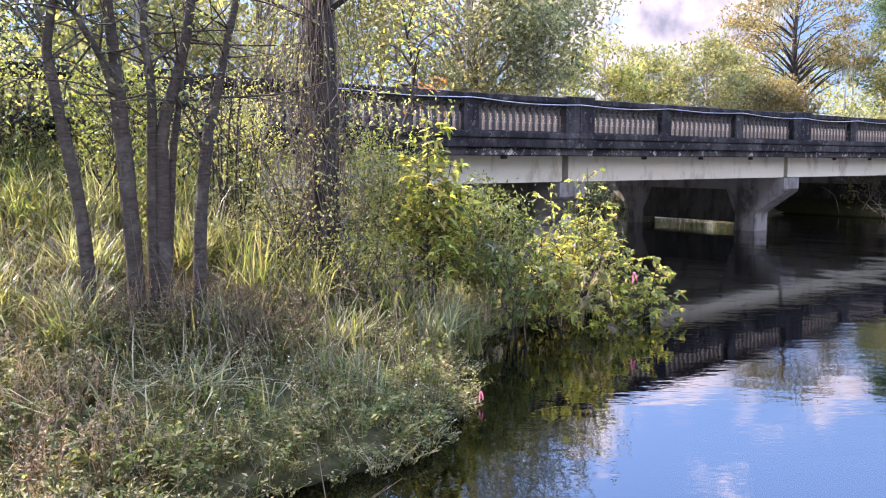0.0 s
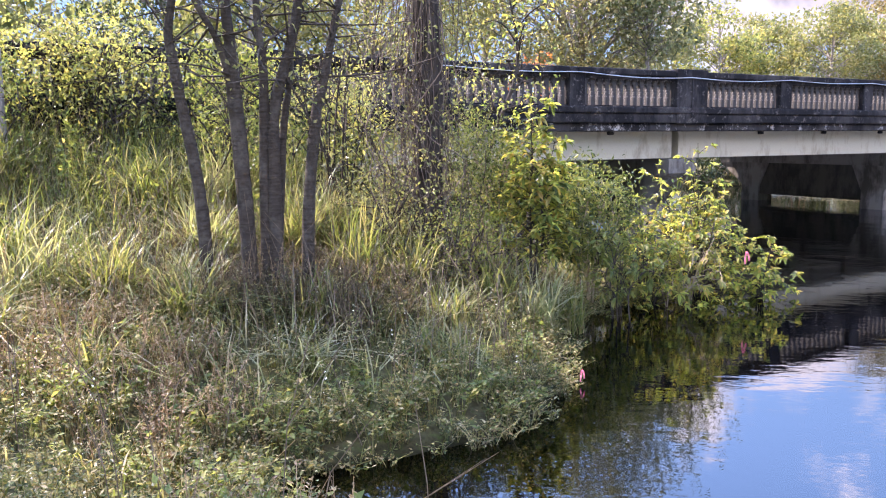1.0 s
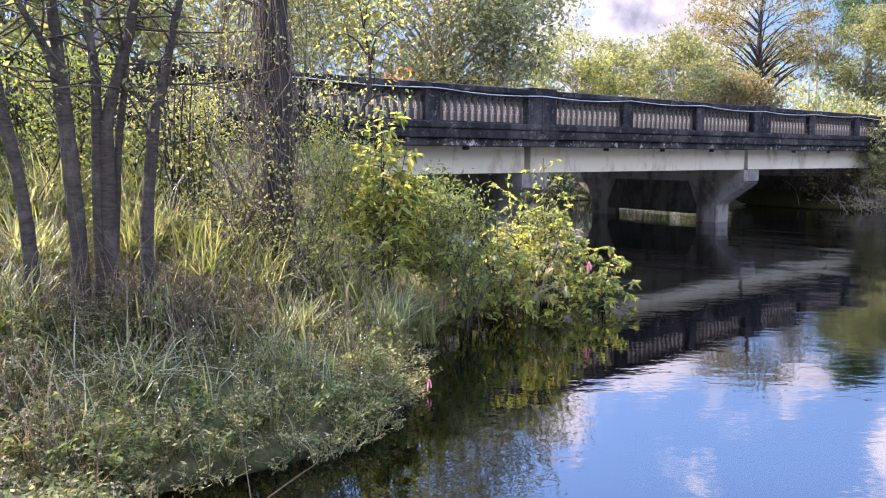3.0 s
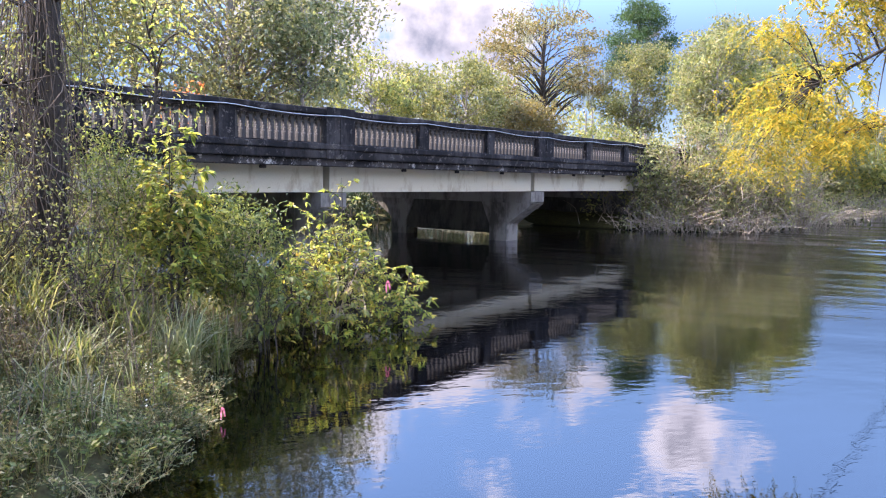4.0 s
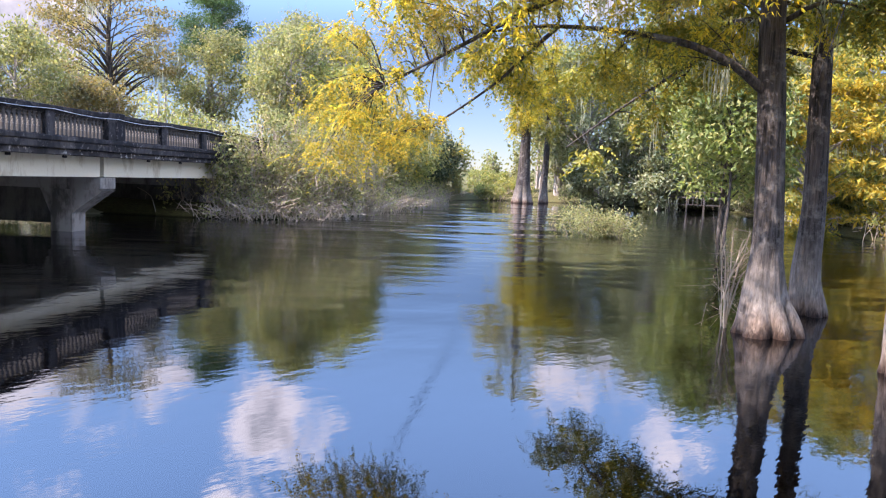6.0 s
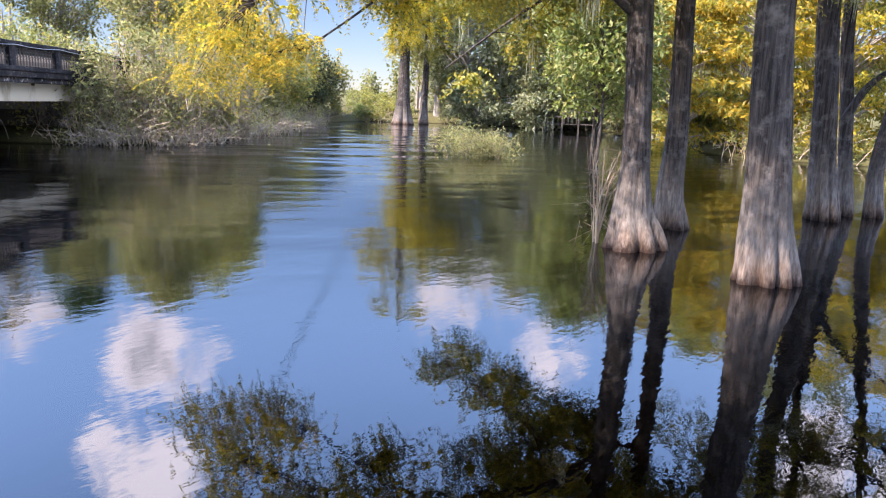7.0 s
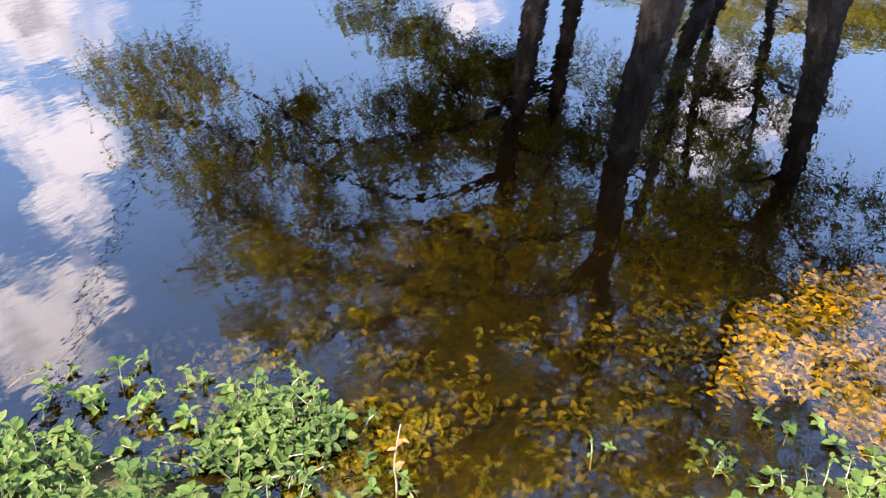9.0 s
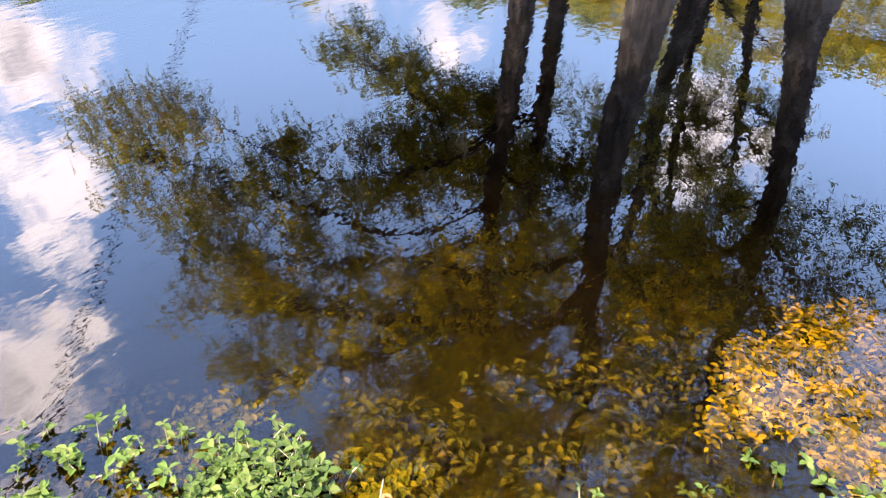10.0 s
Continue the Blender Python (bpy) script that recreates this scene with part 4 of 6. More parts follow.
# ---------------------------------------------------------------- cypresses standing in the water
cypress("cypress_tree", "tall bald cypress, fluted foot in water, gold-leaved level limbs",
        [(12.2, 4.18, -0.9), (12.2, 4.18, 0), (12.16, 4.25, 0.55), (12.16, 4.27, 1.2), (12.17, 4.30, 1.9), (12.2, 4.42, 3.7), (12.15, 4.48, 5.2), (12.05, 4.36, 8.2), (12.0, 4.4, 11.5), (12.0, 4.4, 14)],
        [0.60, 0.54, 0.37, 0.265, 0.24, 0.225, 0.20, 0.15, 0.09, 0.02],
        [([(12.2, 4.42, 3.6), (11.55, 4.9, 4.1), (11.07, 5.72, 4.42), (10.22, 7.12, 4.58), (9.4, 8.0, 4.4)], 0.085, 10),
         ([(12.15, 4.5, 5.4), (10.7, 5.5, 5.5), (9.5, 6.76, 4.75), (8.56, 7.88, 3.95), (8.0, 8.45, 3.5)], 0.07, 20),
         ([(10.3, 7.05, 4.58), (9.6, 7.2, 4.0), (9.11, 7.3, 3.58), (8.47, 7.97, 2.89)], 0.035, 8),
         ([(12.1, 4.5, 6.0), (10.6, 5.4, 6.0), (9.2, 7.0, 5.7), (8.0, 8.3, 5.1)], 0.07, 36),
         ([(12.1, 4.4, 6.8), (10.4, 5.6, 7.0), (9.2, 7.0, 6.9), (8.0, 8.3, 6.5)], 0.06, 66),
         ([(12.1, 4.4, 8.0), (10.6, 5.8, 8.4), (9.4, 6.8, 8.5), (8.4, 7.8, 8.2)], 0.055, 56),
         ([(12.1, 4.4, 4.7), (12.7, 5.5, 4.8), (13.3, 6.6, 3.8)], 0.05, 9),
         ([(12.1, 4.4, 6.2), (13.4, 3.6, 6.6), (15.2, 3.2, 6.8)], 0.05, 8),
         ([(12.0, 4.4, 9.6), (10.9, 5.6, 10.4), (9.4, 6.6, 10.9)], 0.045, 24),
         ([(12.0, 4.4, 10.6), (12.8, 5.8, 11.6), (13.6, 6.6, 12.0)], 0.04, 12)],
        leaf="leaf_gold", auto=12, steps=12, blade=0.4, fill=0.85, lobes=7, moss=4, mass_leaf="leaf_yellow", twig=0.72, spray=0.34, density=0.8,
        mass=(((7.7, 7.3, 5.7), (0.9, 0.8, 0.3), 20), ((8.5, 6.7, 6.6), (0.9, 0.9, 0.3), 16), ((7.75, 8.7, 3.25), (0.8, 0.8, 0.5), 22), ((8.2, 8.2, 2.75), (0.7, 0.7, 0.35), 14), ((7.6, 8.8, 2.5), (0.55, 0.55, 0.3), 9), ((8.5, 8.1, 4.4), (0.8, 0.8, 0.3), 14),
              ((10.6, 6.4, 4.5), (0.8, 0.8, 0.3), 9), ((10.9, 6.1, 3.9), (0.5, 0.5, 0.35), 7), ((9.0, 8.0, 4.75), (0.9, 0.8, 0.3), 12), ((7.8, 8.8, 4.2), (0.6, 0.6, 0.3), 8), ((9.6, 7.4, 5.1), (1.2, 1.0, 0.35), 18), ((8.4, 8.6, 5.2), (0.9, 0.9, 0.3), 14), ((11.2, 5.6, 5.2), (0.9, 0.9, 0.3), 12), ((9.9, 5.6, 8.7), (1.2, 1.2, 0.6), 26), ((10.7, 5.1, 10.3), (1.2, 1.2, 0.7), 24)))
cypress("cypress_tree", "bald cypress with a smooth pale swollen foot standing in the water",
        [(14.65, 4.38, -0.9), (14.65, 4.38, 0), (14.63, 4.45, 0.69), (14.64, 4.42, 1.96), (14.62, 4.48, 4.18), (14.4, 4.5, 7.0), (14.3, 4.6, 11)],
        [0.34, 0.32, 0.27, 0.22, 0.19, 0.14, 0.03],
        [([(14.5, 4.5, 4.5), (13.9, 5.8, 4.7), (13.1, 7.1, 3.8), (12.4, 8.2, 2.8)], 0.05, 14), ([(14.4, 4.5, 6.4), (15.6, 5.4, 7.2), (17, 6, 7.6)], 0.045, 10), ([(14.3, 4.6, 8.0), (13.0, 5.6, 8.8), (11.8, 7, 9.2)], 0.04, 12),
         ([(14.45, 4.5, 5.2), (13.6, 5.4, 5.5), (12.6, 6.4, 5.2)], 0.045, 10),
         ([(14.55, 4.5, 4.5), (15.0, 6.4, 5.0), (15.4, 8.2, 4.9), (15.4, 9.8, 4.5)], 0.05, 12)],
        auto=14, lobes=5, moss=3, spray=0.36, twig=0.5, steps=7, blade=0.4, fill=1.15,
        mass=(((15.4, 8.4, 4.8), (0.9, 0.9, 0.3), 18), ((15.2, 7.0, 5.1), (0.9, 0.9, 0.35), 18), ((15.5, 9.9, 4.5), (0.8, 0.9, 0.3), 12), ((14.6, 6.0, 4.4), (0.6, 0.8, 0.3), 12), ((12.7, 6.3, 4.75), (0.9, 0.9, 0.35), 22), ((13.2, 6.1, 5.7), (1.0, 1.0, 0.45), 24), ((11.7, 6.9, 5.8), (0.8, 0.8, 0.4), 16), ((13.4, 3.1, 5.0), (0.8, 0.8, 0.4), 16)))
cypress("cypress_tree", "thick bald cypress with pale furrowed bark standing in the water",
        [(11.09, 1.93, -0.9), (11.09, 1.93, 0), (11.08, 1.98, 0.54), (11.07, 2.03, 1.2), (11.06, 2.09, 2.05), (11.04, 2.19, 3.7), (11.03, 2.1, 5.6), (10.9, 1.9, 8.5), (10.9, 2.0, 13.5)],
        [0.44, 0.41, 0.375, 0.33, 0.30, 0.265, 0.235, 0.16, 0.03],
        [([(11.03, 2.05, 5.4), (10.92, 2.6, 6.5), (10.59, 3.7, 7.8), (10.0, 5.0, 8.8), (9.0, 6.2, 9.4)], 0.15, 30),
         ([(11.0, 2.0, 6.4), (10.0, 3.6, 6.5), (8.8, 5.6, 6.2), (8.2, 6.8, 5.8)], 0.07, 44),
         ([(11.0, 2.0, 4.9), (10.2, 3.3, 5.3), (9.4, 4.9, 5.2)], 0.05, 13),
         ([(10.95, 1.95, 7.4), (9.6, 2.6, 8.0), (8.2, 3.6, 8.4), (7.0, 4.4, 8.3)], 0.07, 24),
         ([(10.95, 1.95, 7.0), (10.6, 0.6, 7.6), (10.0, -1.0, 8.0)], 0.06, 14),
         ([(10.9, 1.95, 8.6), (9.6, 1.2, 9.2), (8.0, 0.6, 9.4)], 0.06, 20),
         ([(10.9, 1.95, 9.6), (9.8, 3.4, 10.4), (8.4, 4.8, 10.8)], 0.05, 18),
         ([(10.9, 1.95, 10.8), (11.6, 0.4, 11.6), (12.4, -0.8, 12)], 0.05, 14)],
        leaf="leaf_amber", auto=10, lobes=8, moss=2, knee=0.7, spray=0.46, density=0.42, mass_leaf="leaf_amber", mass=(((6.7, 4.4, 7.3), (1.1, 1.1, 0.4), 18), ((7.7, 3.2, 8.7), (1.2, 1.1, 0.4), 16), ((6.3, 2.9, 7.9), (0.9, 0.9, 0.4), 12), ((8.0, 0.9, 6.7), (1.1, 1.3, 0.6), 22), ((7.0, 2.4, 7.1), (1.0, 1.0, 0.6), 16), ((8.4, -0.8, 7.3), (1.1, 1.1, 0.6), 18), ((8.8, 3.3, 6.7), (1.1, 1.0, 0.7), 26), ((7.6, 4.2, 8.2), (1.2, 1.0, 0.7), 24), ((11.2, 0.5, 6.2), (1.0, 1.0, 0.6), 18), ((12.2, 1.2, 5.9), (1.1, 1.0, 0.5), 18), ((9.6, 2.8, 6.9), (1.0, 1.0, 0.5), 16), ((8.6, 3.3, 9.0), (1.3, 1.2, 0.5), 28), ((9.7, 2.7, 10.5), (1.3, 1.3, 0.7), 28)))
cypress("cypress_tree", "bald cypress with a rugged stained foot standing in the water",
        [(18.37, 2.27, -0.9), (18.37, 2.27, 0), (18.35, 2.38, 1.08), (18.33, 2.52, 2.85), (18.3, 2.66, 4.56), (18.0, 2.7, 8.0), (17.9, 2.9, 13)],
        [0.40, 0.36, 0.30, 0.265, 0.25, 0.2, 0.03],
        [([(18.2, 2.7, 5.6), (17.2, 3.8, 6.4), (16, 5, 6.8)], 0.06, 10), ([(18.1, 2.7, 7.0), (16.8, 1.6, 7.8), (15.2, 1, 8.2)], 0.06, 14), ([(18.0, 2.8, 9.0), (16.6, 3.6, 10), (15, 4.2, 10.6)], 0.05, 14)],
        auto=14, lobes=9, moss=3, knee=0.8, spray=0.46, density=0.6, mass=(((19.2, 5.2, 5.9), (1.5, 1.0, 0.5), 16), ((19.0, 3.7, 6.6), (1.3, 1.1, 0.6), 16), ((16.4, 2.9, 5.6), (1.2, 1.0, 0.5), 14), ((20.0, 1.0, 5.9), (1.4, 1.2, 0.5), 16)))
cypress("cypress_tree", "slim leaning cypress with a crooked side limb in the water",
        [(19.5, 1.95, -0.9), (19.5, 1.95, 0), (19.48, 2.1, 1.3), (19.49, 2.2, 2.3), (19.47, 2.4, 4.7), (19.3, 2.0, 8.4), (19.2, 1.8, 11)],
        [0.22, 0.2, 0.17, 0.16, 0.15, 0.11, 0.03],
        [([(19.18, 2.2, 2.1), (19.22, 1.88, 2.77), (19.25, 1.5, 3.16), (19.3, 0.7, 3.6), (19.2, -0.6, 4.4)], 0.10, 5), ([(19.4, 2.2, 6.0), (18.2, 1.2, 6.8), (17, 0.6, 7.2)], 0.05, 10)],
        auto=12, lobes=4, moss=2, spray=0.4)
cypress("cypress_tree", "leaning grey cypress with a pale foot in the water",
        [(19.86, 1.40, -0.9), (19.86, 1.42, 0), (19.84, 1.48, 1.1), (19.84, 1.30, 2.6), (19.82, 1.16, 3.8), (19.8, 0.8, 7.0), (19.7, 0.6, 11)],
        [0.27, 0.25, 0.19, 0.165, 0.16, 0.12, 0.02],
        [([(19.8, 1.0, 5.6), (18.6, 0.0, 6.2), (17.4, -0.6, 6.4)], 0.05, 10), ([(19.8, 0.8, 7.4), (18.4, 1.4, 8.4), (17.0, 1.8, 9)], 0.05, 10)],
        auto=14, lobes=5, moss=3, spray=0.34, twig=0.5, steps=11)
cypress("cypress_tree", "old cypress with a split, deeply buttressed foot in the water",
        [(14.3, -0.05, -0.9), (14.28, -0.05, 0), (14.2, 0.0, 0.5), (14.0, 0.02, 1.1), (13.97, -0.02, 1.7), (13.96, -0.2, 3.0), (13.94, -0.33, 4.6), (13.94, -0.31, 7.9), (13.9, -0.4, 13)],
        [0.12, 0.12, 0.14, 0.27, 0.32, 0.27, 0.24, 0.19, 0.03],
        [([(13.94, -0.3, 5.4), (13.0, 0.6, 6.2), (12.0, 1.2, 6.6)], 0.06, 12), ([(13.94, -0.3, 6.4), (12.6, -1.4, 7.2), (11.2, -2.4, 7.6)], 0.07, 20),
         ([(13.94, -0.3, 7.6), (12.2, -0.2, 8.6), (10.4, 0.0, 9.2)], 0.06, 20), ([(13.94, -0.3, 9.0), (12.8, -1.6, 10.2), (11.4, -2.6, 10.8)], 0.06, 16)],
        auto=14, lobes=4, moss=3, knee=0.4, spray=0.46, density=0.5,
        legs=[([(13.9, 0.40, -0.9), (13.9, 0.35, 0), (13.92, 0.30, 0.5), (13.95, 0.18, 1.1), (13.97, 0.04, 1.8)], [0.34, 0.30, 0.27, 0.25, 0.22]),
              ([(13.95, -0.3, -0.9), (13.95, -0.24, 0), (13.96, -0.22, 0.5), (13.97, -0.14, 1.1), (13.97, -0.06, 1.8)], [0.36, 0.31, 0.28, 0.26, 0.22])], mass=(((13.6, -1.7, 5.4), (1.3, 1.3, 0.8), 26), ((12.4, -1.0, 6.8), (1.2, 1.2, 0.7), 20), ((13.4, -3.0, 6.6), (1.2, 1.2, 0.9), 18), ((11.8, 0.9, 8.8), (1.2, 1.2, 0.6), 26), ((12.6, 0.5, 7.0), (0.9, 0.9, 0.5), 16)))

# thin sapling with dead vine beside the cypress foot
shrub("dead_sapling", "thin bare sapling tangled with dry vine in the water", 12.17, 4.78, 2.3, (0.28, 0.3, 0.9), "leaf_dry", stems=2, clumps=12, per=16, size=0.05, z_=-0.1, bare=6)

# ---------------------------------------------------------------- river banks and woods beyond
# on the far side of the bridge
tree("hackberry_tree", "broad olive-green tree beyond the bridge, thin twigs at its rim", 1.2, 31, 14.5, (5.2, 4.6, 4.8), "leaf_haze", trunk=0.28, clumps=150, per=110, size=0.15, spread=1.2, bare=16, centre=0.62)
tree("water_oak", "dark evergreen oak rising close behind the parapet", 3.4, 27.8, 10.6, (1.5, 1.5, 1.9), "leaf_mid", trunk=0.14, clumps=34, per=70, size=0.14, spread=0.75, centre=0.76, low=0.55, bare=6)
tree("water_oak", "dense dark-leaved oak beyond the bridge embankment", -6.5, 29, 13, (4.2, 4, 4.4), "leaf_olive", trunk=0.24, clumps=100, per=170, size=0.125, spread=1.15, bare=8)
tree("water_oak", "slender dark-leaved oak beyond the bridge embankment", -13.5, 27, 13, (3.8, 3.8, 4.8), "leaf_dark", trunk=0.2, clumps=80, per=170, size=0.12, spread=1.1, bare=8)
tree("water_oak", "tall olive oak on the overgrown embankment", -19, 22, 13, (4.2, 3.8, 5), "leaf_olive", trunk=0.22, clumps=80, per=170, size=0.12, spread=1.1, bare=8)
tree("red_maple", "small tree with reddish autumn leaves behind the parapet", -0.3, 23.5, 6.0, (1.3, 1.3, 1.6), "leaf_red", trunk=0.07, clumps=14, per=30, size=0.1, spread=0.4)
for x, y, h, r, lf in ((9.0, 44, 8.6, 2.6, "leaf_yellowgreen"), (12.2, 47, 8.2, 2.4, "leaf_olive"), (14.8, 44, 8.4, 2.4, "leaf_olive"), (17.6, 47, 7.2, 2.6, "leaf_olive"), (18.6, 43, 5.6, 1.6, "leaf_rust"), (6.0, 47, 8.2, 2.6, "leaf_olive")):
    tree("willow_tree", "bushy yellow-green willow beyond the bridge", x, y, h, (r, r, h * 0.36), lf, trunk=0.12, clumps=60, per=90, size=0.16, spread=0.62, bare=14, group="willows beyond the bridge")
tree("bald_cypress", "tall flat-topped cypress with rusty leaves and moss beyond the bridge", 21.8, 48.5, 12.3, (4.1, 4.1, 3.6), "leaf_rust", "bark_dark", 0.30, clumps=70, per=80, size=0.17, spread=0.9, flat=0.9, moss=30, centre=0.70, squash=0.32, bare=26, low=0.42, category="cypress tree")
tree("loblolly_pine", "tall dark green pine with a rounded crown", 33.0, 55.5, 14.8, (2.5, 2.5, 3.2), "leaf_pine", "bark_dark", 0.24, clumps=80, per=190, size=0.2, width=0.22, spread=0.66, centre=0.78, low=0.55, category="pine tree")
for x, y, h, r, lf in ((27.5, 46, 8.8, 2.6, "leaf_olive"), (30.5, 42, 9.2, 2.8, "leaf_yellowgreen"), (29.4, 39.2, 9.0, 2.6, "leaf_olive"), (33.8, 40.3, 9.2, 2.6, "leaf_yellowgreen"), (25.1, 34.3, 7.1, 2.2, "leaf_olive"), (27.9, 33.2, 6.8, 2.2, "leaf_yellowgreen"), (36, 43, 9, 3, "leaf_olive")):
    tree("bank_tree", "olive and yellowing tree on the wooded far bank", x, y, h, (r, r, h * 0.38), lf, trunk=0.13, clumps=70, per=84, size=0.16, spread=0.6, bare=20, group="trees on the far bank")
for x, y, h, r, lf, k in ((16.8, 27.1, 3.5, 1.3, "leaf_pale", 40), (18.7, 27.0, 4.0, 1.6, "leaf_pale", 46), (20.9, 27.7, 4.3, 1.7, "leaf_olive", 54), (25.3, 30.1, 4.5, 1.9, "leaf_olive", 54), (23.1, 28.3, 4.1, 1.7, "leaf_pale", 46), (16.6, 29.2, 3.6, 1.3, "leaf_yellowgreen", 30)):
    shrub("bank_shrub", "pale yellow-green shrub overhanging the far bank", x, y, h, (r, r, h * 0.42), lf, stems=8, clumps=int(k * 1.5), per=34, size=0.17, width=0.45, spread=0.34, bare=18, group="shrubs on the far bank")
for x, y, h, r in ((17.4, 26.6, 3.0, 1.1), (18.9, 26.0, 2.6, 1.1), (20.5, 26.2, 3.2, 1.3), (22.3, 26.7, 3.0, 1.3), (24.2, 27.6, 3.0, 1.3)):
    shrub("bank_shrub", "loose olive shrub with bare twigs hanging into the river", x, y, h, (r, r, h * 0.5), "leaf_pale", stems=8, clumps=40, per=30, size=0.15, width=0.42, spread=0.36, bare=26, group="shrubs on the far bank", z_=0.0, centre=0.5, droop=0.6)


def leaning_brush(x, y, reach, height, stems):
    """Bare crossing stems that lean from the bank into the river, with forked twigs and tufts of leaves."""
    root, base = plant_base("leaning_brush", x, y, "tangle of bare tan branches leaning into the river", "brush", "brush at the far bank", 0.0)
    wood, lv = Heap(), Heap()
    for q in range(stems):
        f = np.array([rng.uniform(-reach, reach), rng.uniform(0.2, 1.2), 0.1])
        way = np.array([rng.normal(-0.2, 0.75), rng.normal(-0.5, 0.4), 0])
        tip = f + way * height * rng.uniform(0.3, 0.9) + (0, 0, height * rng.uniform(0.35, 1.3))
        L = spline([f, (f + tip) / 2 + (0, 0, height * rng.uniform(0.1, 0.4)), tip], 8)
        wood.put(*tube(L, np.linspace(rng.uniform(0.012, 0.028), 0.006, 8), 5))
        for w in range(7):
            o = L[rng.integers(2, 8)]
            e = o + unit(rng.normal(size=3) + (0, -0.4, -0.1)) * rng.uniform(0.25, 0.7)
            wood.put(*tube(np.stack([o, (o + e) / 2 + rng.normal(0, 0.04, 3), e]), (0.009, 0.006, 0.003), 3))
            if rng.uniform() < 0.75:
                lv.put(*leaves(e + rng.normal(0, 0.1, (9, 3)), 0.13, 0.4, (0, 0, -1), 0.4))
    np_part("branch_tangle", wood, M["twig"], root, smooth=True)
    np_part("foliage", lv, M["leaf_pale"], root)


leaning_brush(18.1, 26.4, 1.2, 2.0, 44)
leaning_brush(20.3, 26.1, 1.6, 2.6, 70)
leaning_brush(22.7, 26.7, 1.5, 2.3, 56)
for x, y, h, r, lf in ((34.5, 36, 4.6, 2.2, "leaf_yellowgreen"), (38, 38.5, 5.2, 2.4, "leaf_olive"), (41.5, 40.2, 5.4, 2.4, "leaf_dark"), (44.0, 41, 4.6, 2.0, "leaf_olive"), (32.2, 34.9, 4.3, 2.0, "leaf_olive")):
    tree("bank_bush", "rounded olive bush by the river bend", x, y, h, (r, r, h * 0.45), lf, trunk=0.1, clumps=46, per=90, size=0.2, spread=0.7, centre=0.48, low=0.05, group="bushes by the river bend", category="bush")

# wooded bank: cypresses with moss, broad-leaved trees, a dock
cypress("cypress_tree", "far cypress with a thick pale flared trunk at the water's edge", [(46.9, 35.0, -1.5), (46.9, 35.0, 0), (46.9, 35.0, 1.5), (46.95, 35.0, 4), (47, 35, 8), (47, 35, 16)], [0.85, 0.78, 0.55, 0.42, 0.34, 0.05],
        [([(47, 35, 6.5), (45.2, 34.2, 6.6), (43.6, 33.4, 5.9)], 0.1, 14), ([(47, 35, 8.5), (48.5, 33.6, 9), (50, 32, 9)], 0.1, 14), ([(47, 35, 10), (45.5, 36, 10.5), (44.5, 36.5, 10)], 0.1, 12)], lobes=6, spray=0.75, moss=12, knee=1.2, leaf="leaf_gold", steps=11, blade=0.3, fill=1.0, mass=(((46.5, 34.5, 8.6), (3.0, 3.0, 1.2), 34), ((47, 35, 11.6), (3.2, 3.2, 1.6), 34), ((46, 34, 7.2), (1.8, 1.8, 0.6), 14), ((49.2, 33.4, 9.5), (2.2, 2.2, 1.4), 22), ((47, 35, 14.5), (2.4, 2.4, 1.4), 18)), group="cypresses on the wooded bank")
cypress("cypress_tree", "slim far cypress with a flared trunk at the water's edge", [(49.0, 34.6, -1.5), (49.0, 34.6, 0), (49.0, 34.6, 1.5), (49, 34.5, 4), (49, 34.4, 13)], [0.5, 0.45, 0.32, 0.25, 0.05],
        [([(49, 34.5, 5.5), (47.6, 33.4, 6), (46.5, 32.4, 5.6)], 0.08, 12)], lobes=5, spray=0.6, moss=8, knee=1.0, steps=10, blade=0.3, group="cypresses on the wooded bank")
for x, y, h, r, lf, ms in ((54.5, 37, 13, 3.2, "leaf_olive", 24), (52.5, 33, 14, 3.8, "leaf_mid", 36), (55, 28.5, 13.5, 4.0, "leaf_mid", 40), (57.5, 24, 13, 4.0, "leaf_mid", 30), (60, 30, 16, 5, "leaf_olive", 20), (57, 19, 13, 4.0, "leaf_olive", 30), (50, 14.5, 12.5, 3.8, "leaf_olive", 26), (46, 10.5, 12.5, 3.6, "leaf_yellowgreen", 20)):
    tree("live_oak", "spreading oak hung with grey moss on the wooded bank", x, y, h, (r, r, h * 0.40), lf, trunk=0.3, clumps=80, per=84, size=0.26, spread=0.95, moss=ms, centre=0.56, low=0.12, group="mossy oaks on the wooded bank")
for x, y, h, r, lf in ((51.8, 31.5, 4.4, 2.0, "leaf_mid"), (54.2, 27.5, 4.6, 2.2, "leaf_mid"), (56.5, 25.6, 4.0, 1.8, "leaf_mid"), (55.5, 20.5, 4.0, 2.0, "leaf_olive"), (48, 14.5, 4, 2, "leaf_olive"), (43, 12, 3.6, 1.8, "leaf_yellowgreen")):
    tree("evergreen_bush", "dense dark evergreen bush at the water's edge", x, y, h, (r, r, h * 0.45), lf, trunk=0.1, clumps=44, per=80, size=0.26, spread=0.65, centre=0.5, low=0.05, moss=5, bare=6, group="evergreen bushes on the wooded bank", category="bush")
tree("tupelo_tree", "broad-leaved tree with bright green drooping branches", 34.8, 14.6, 10, (2.8, 2.8, 3.4), "leaf_fresh", "bark_dark", trunk=0.12, clumps=64, per=90, size=0.22, spread=0.8, centre=0.6, low=0.2, droop=0.5)
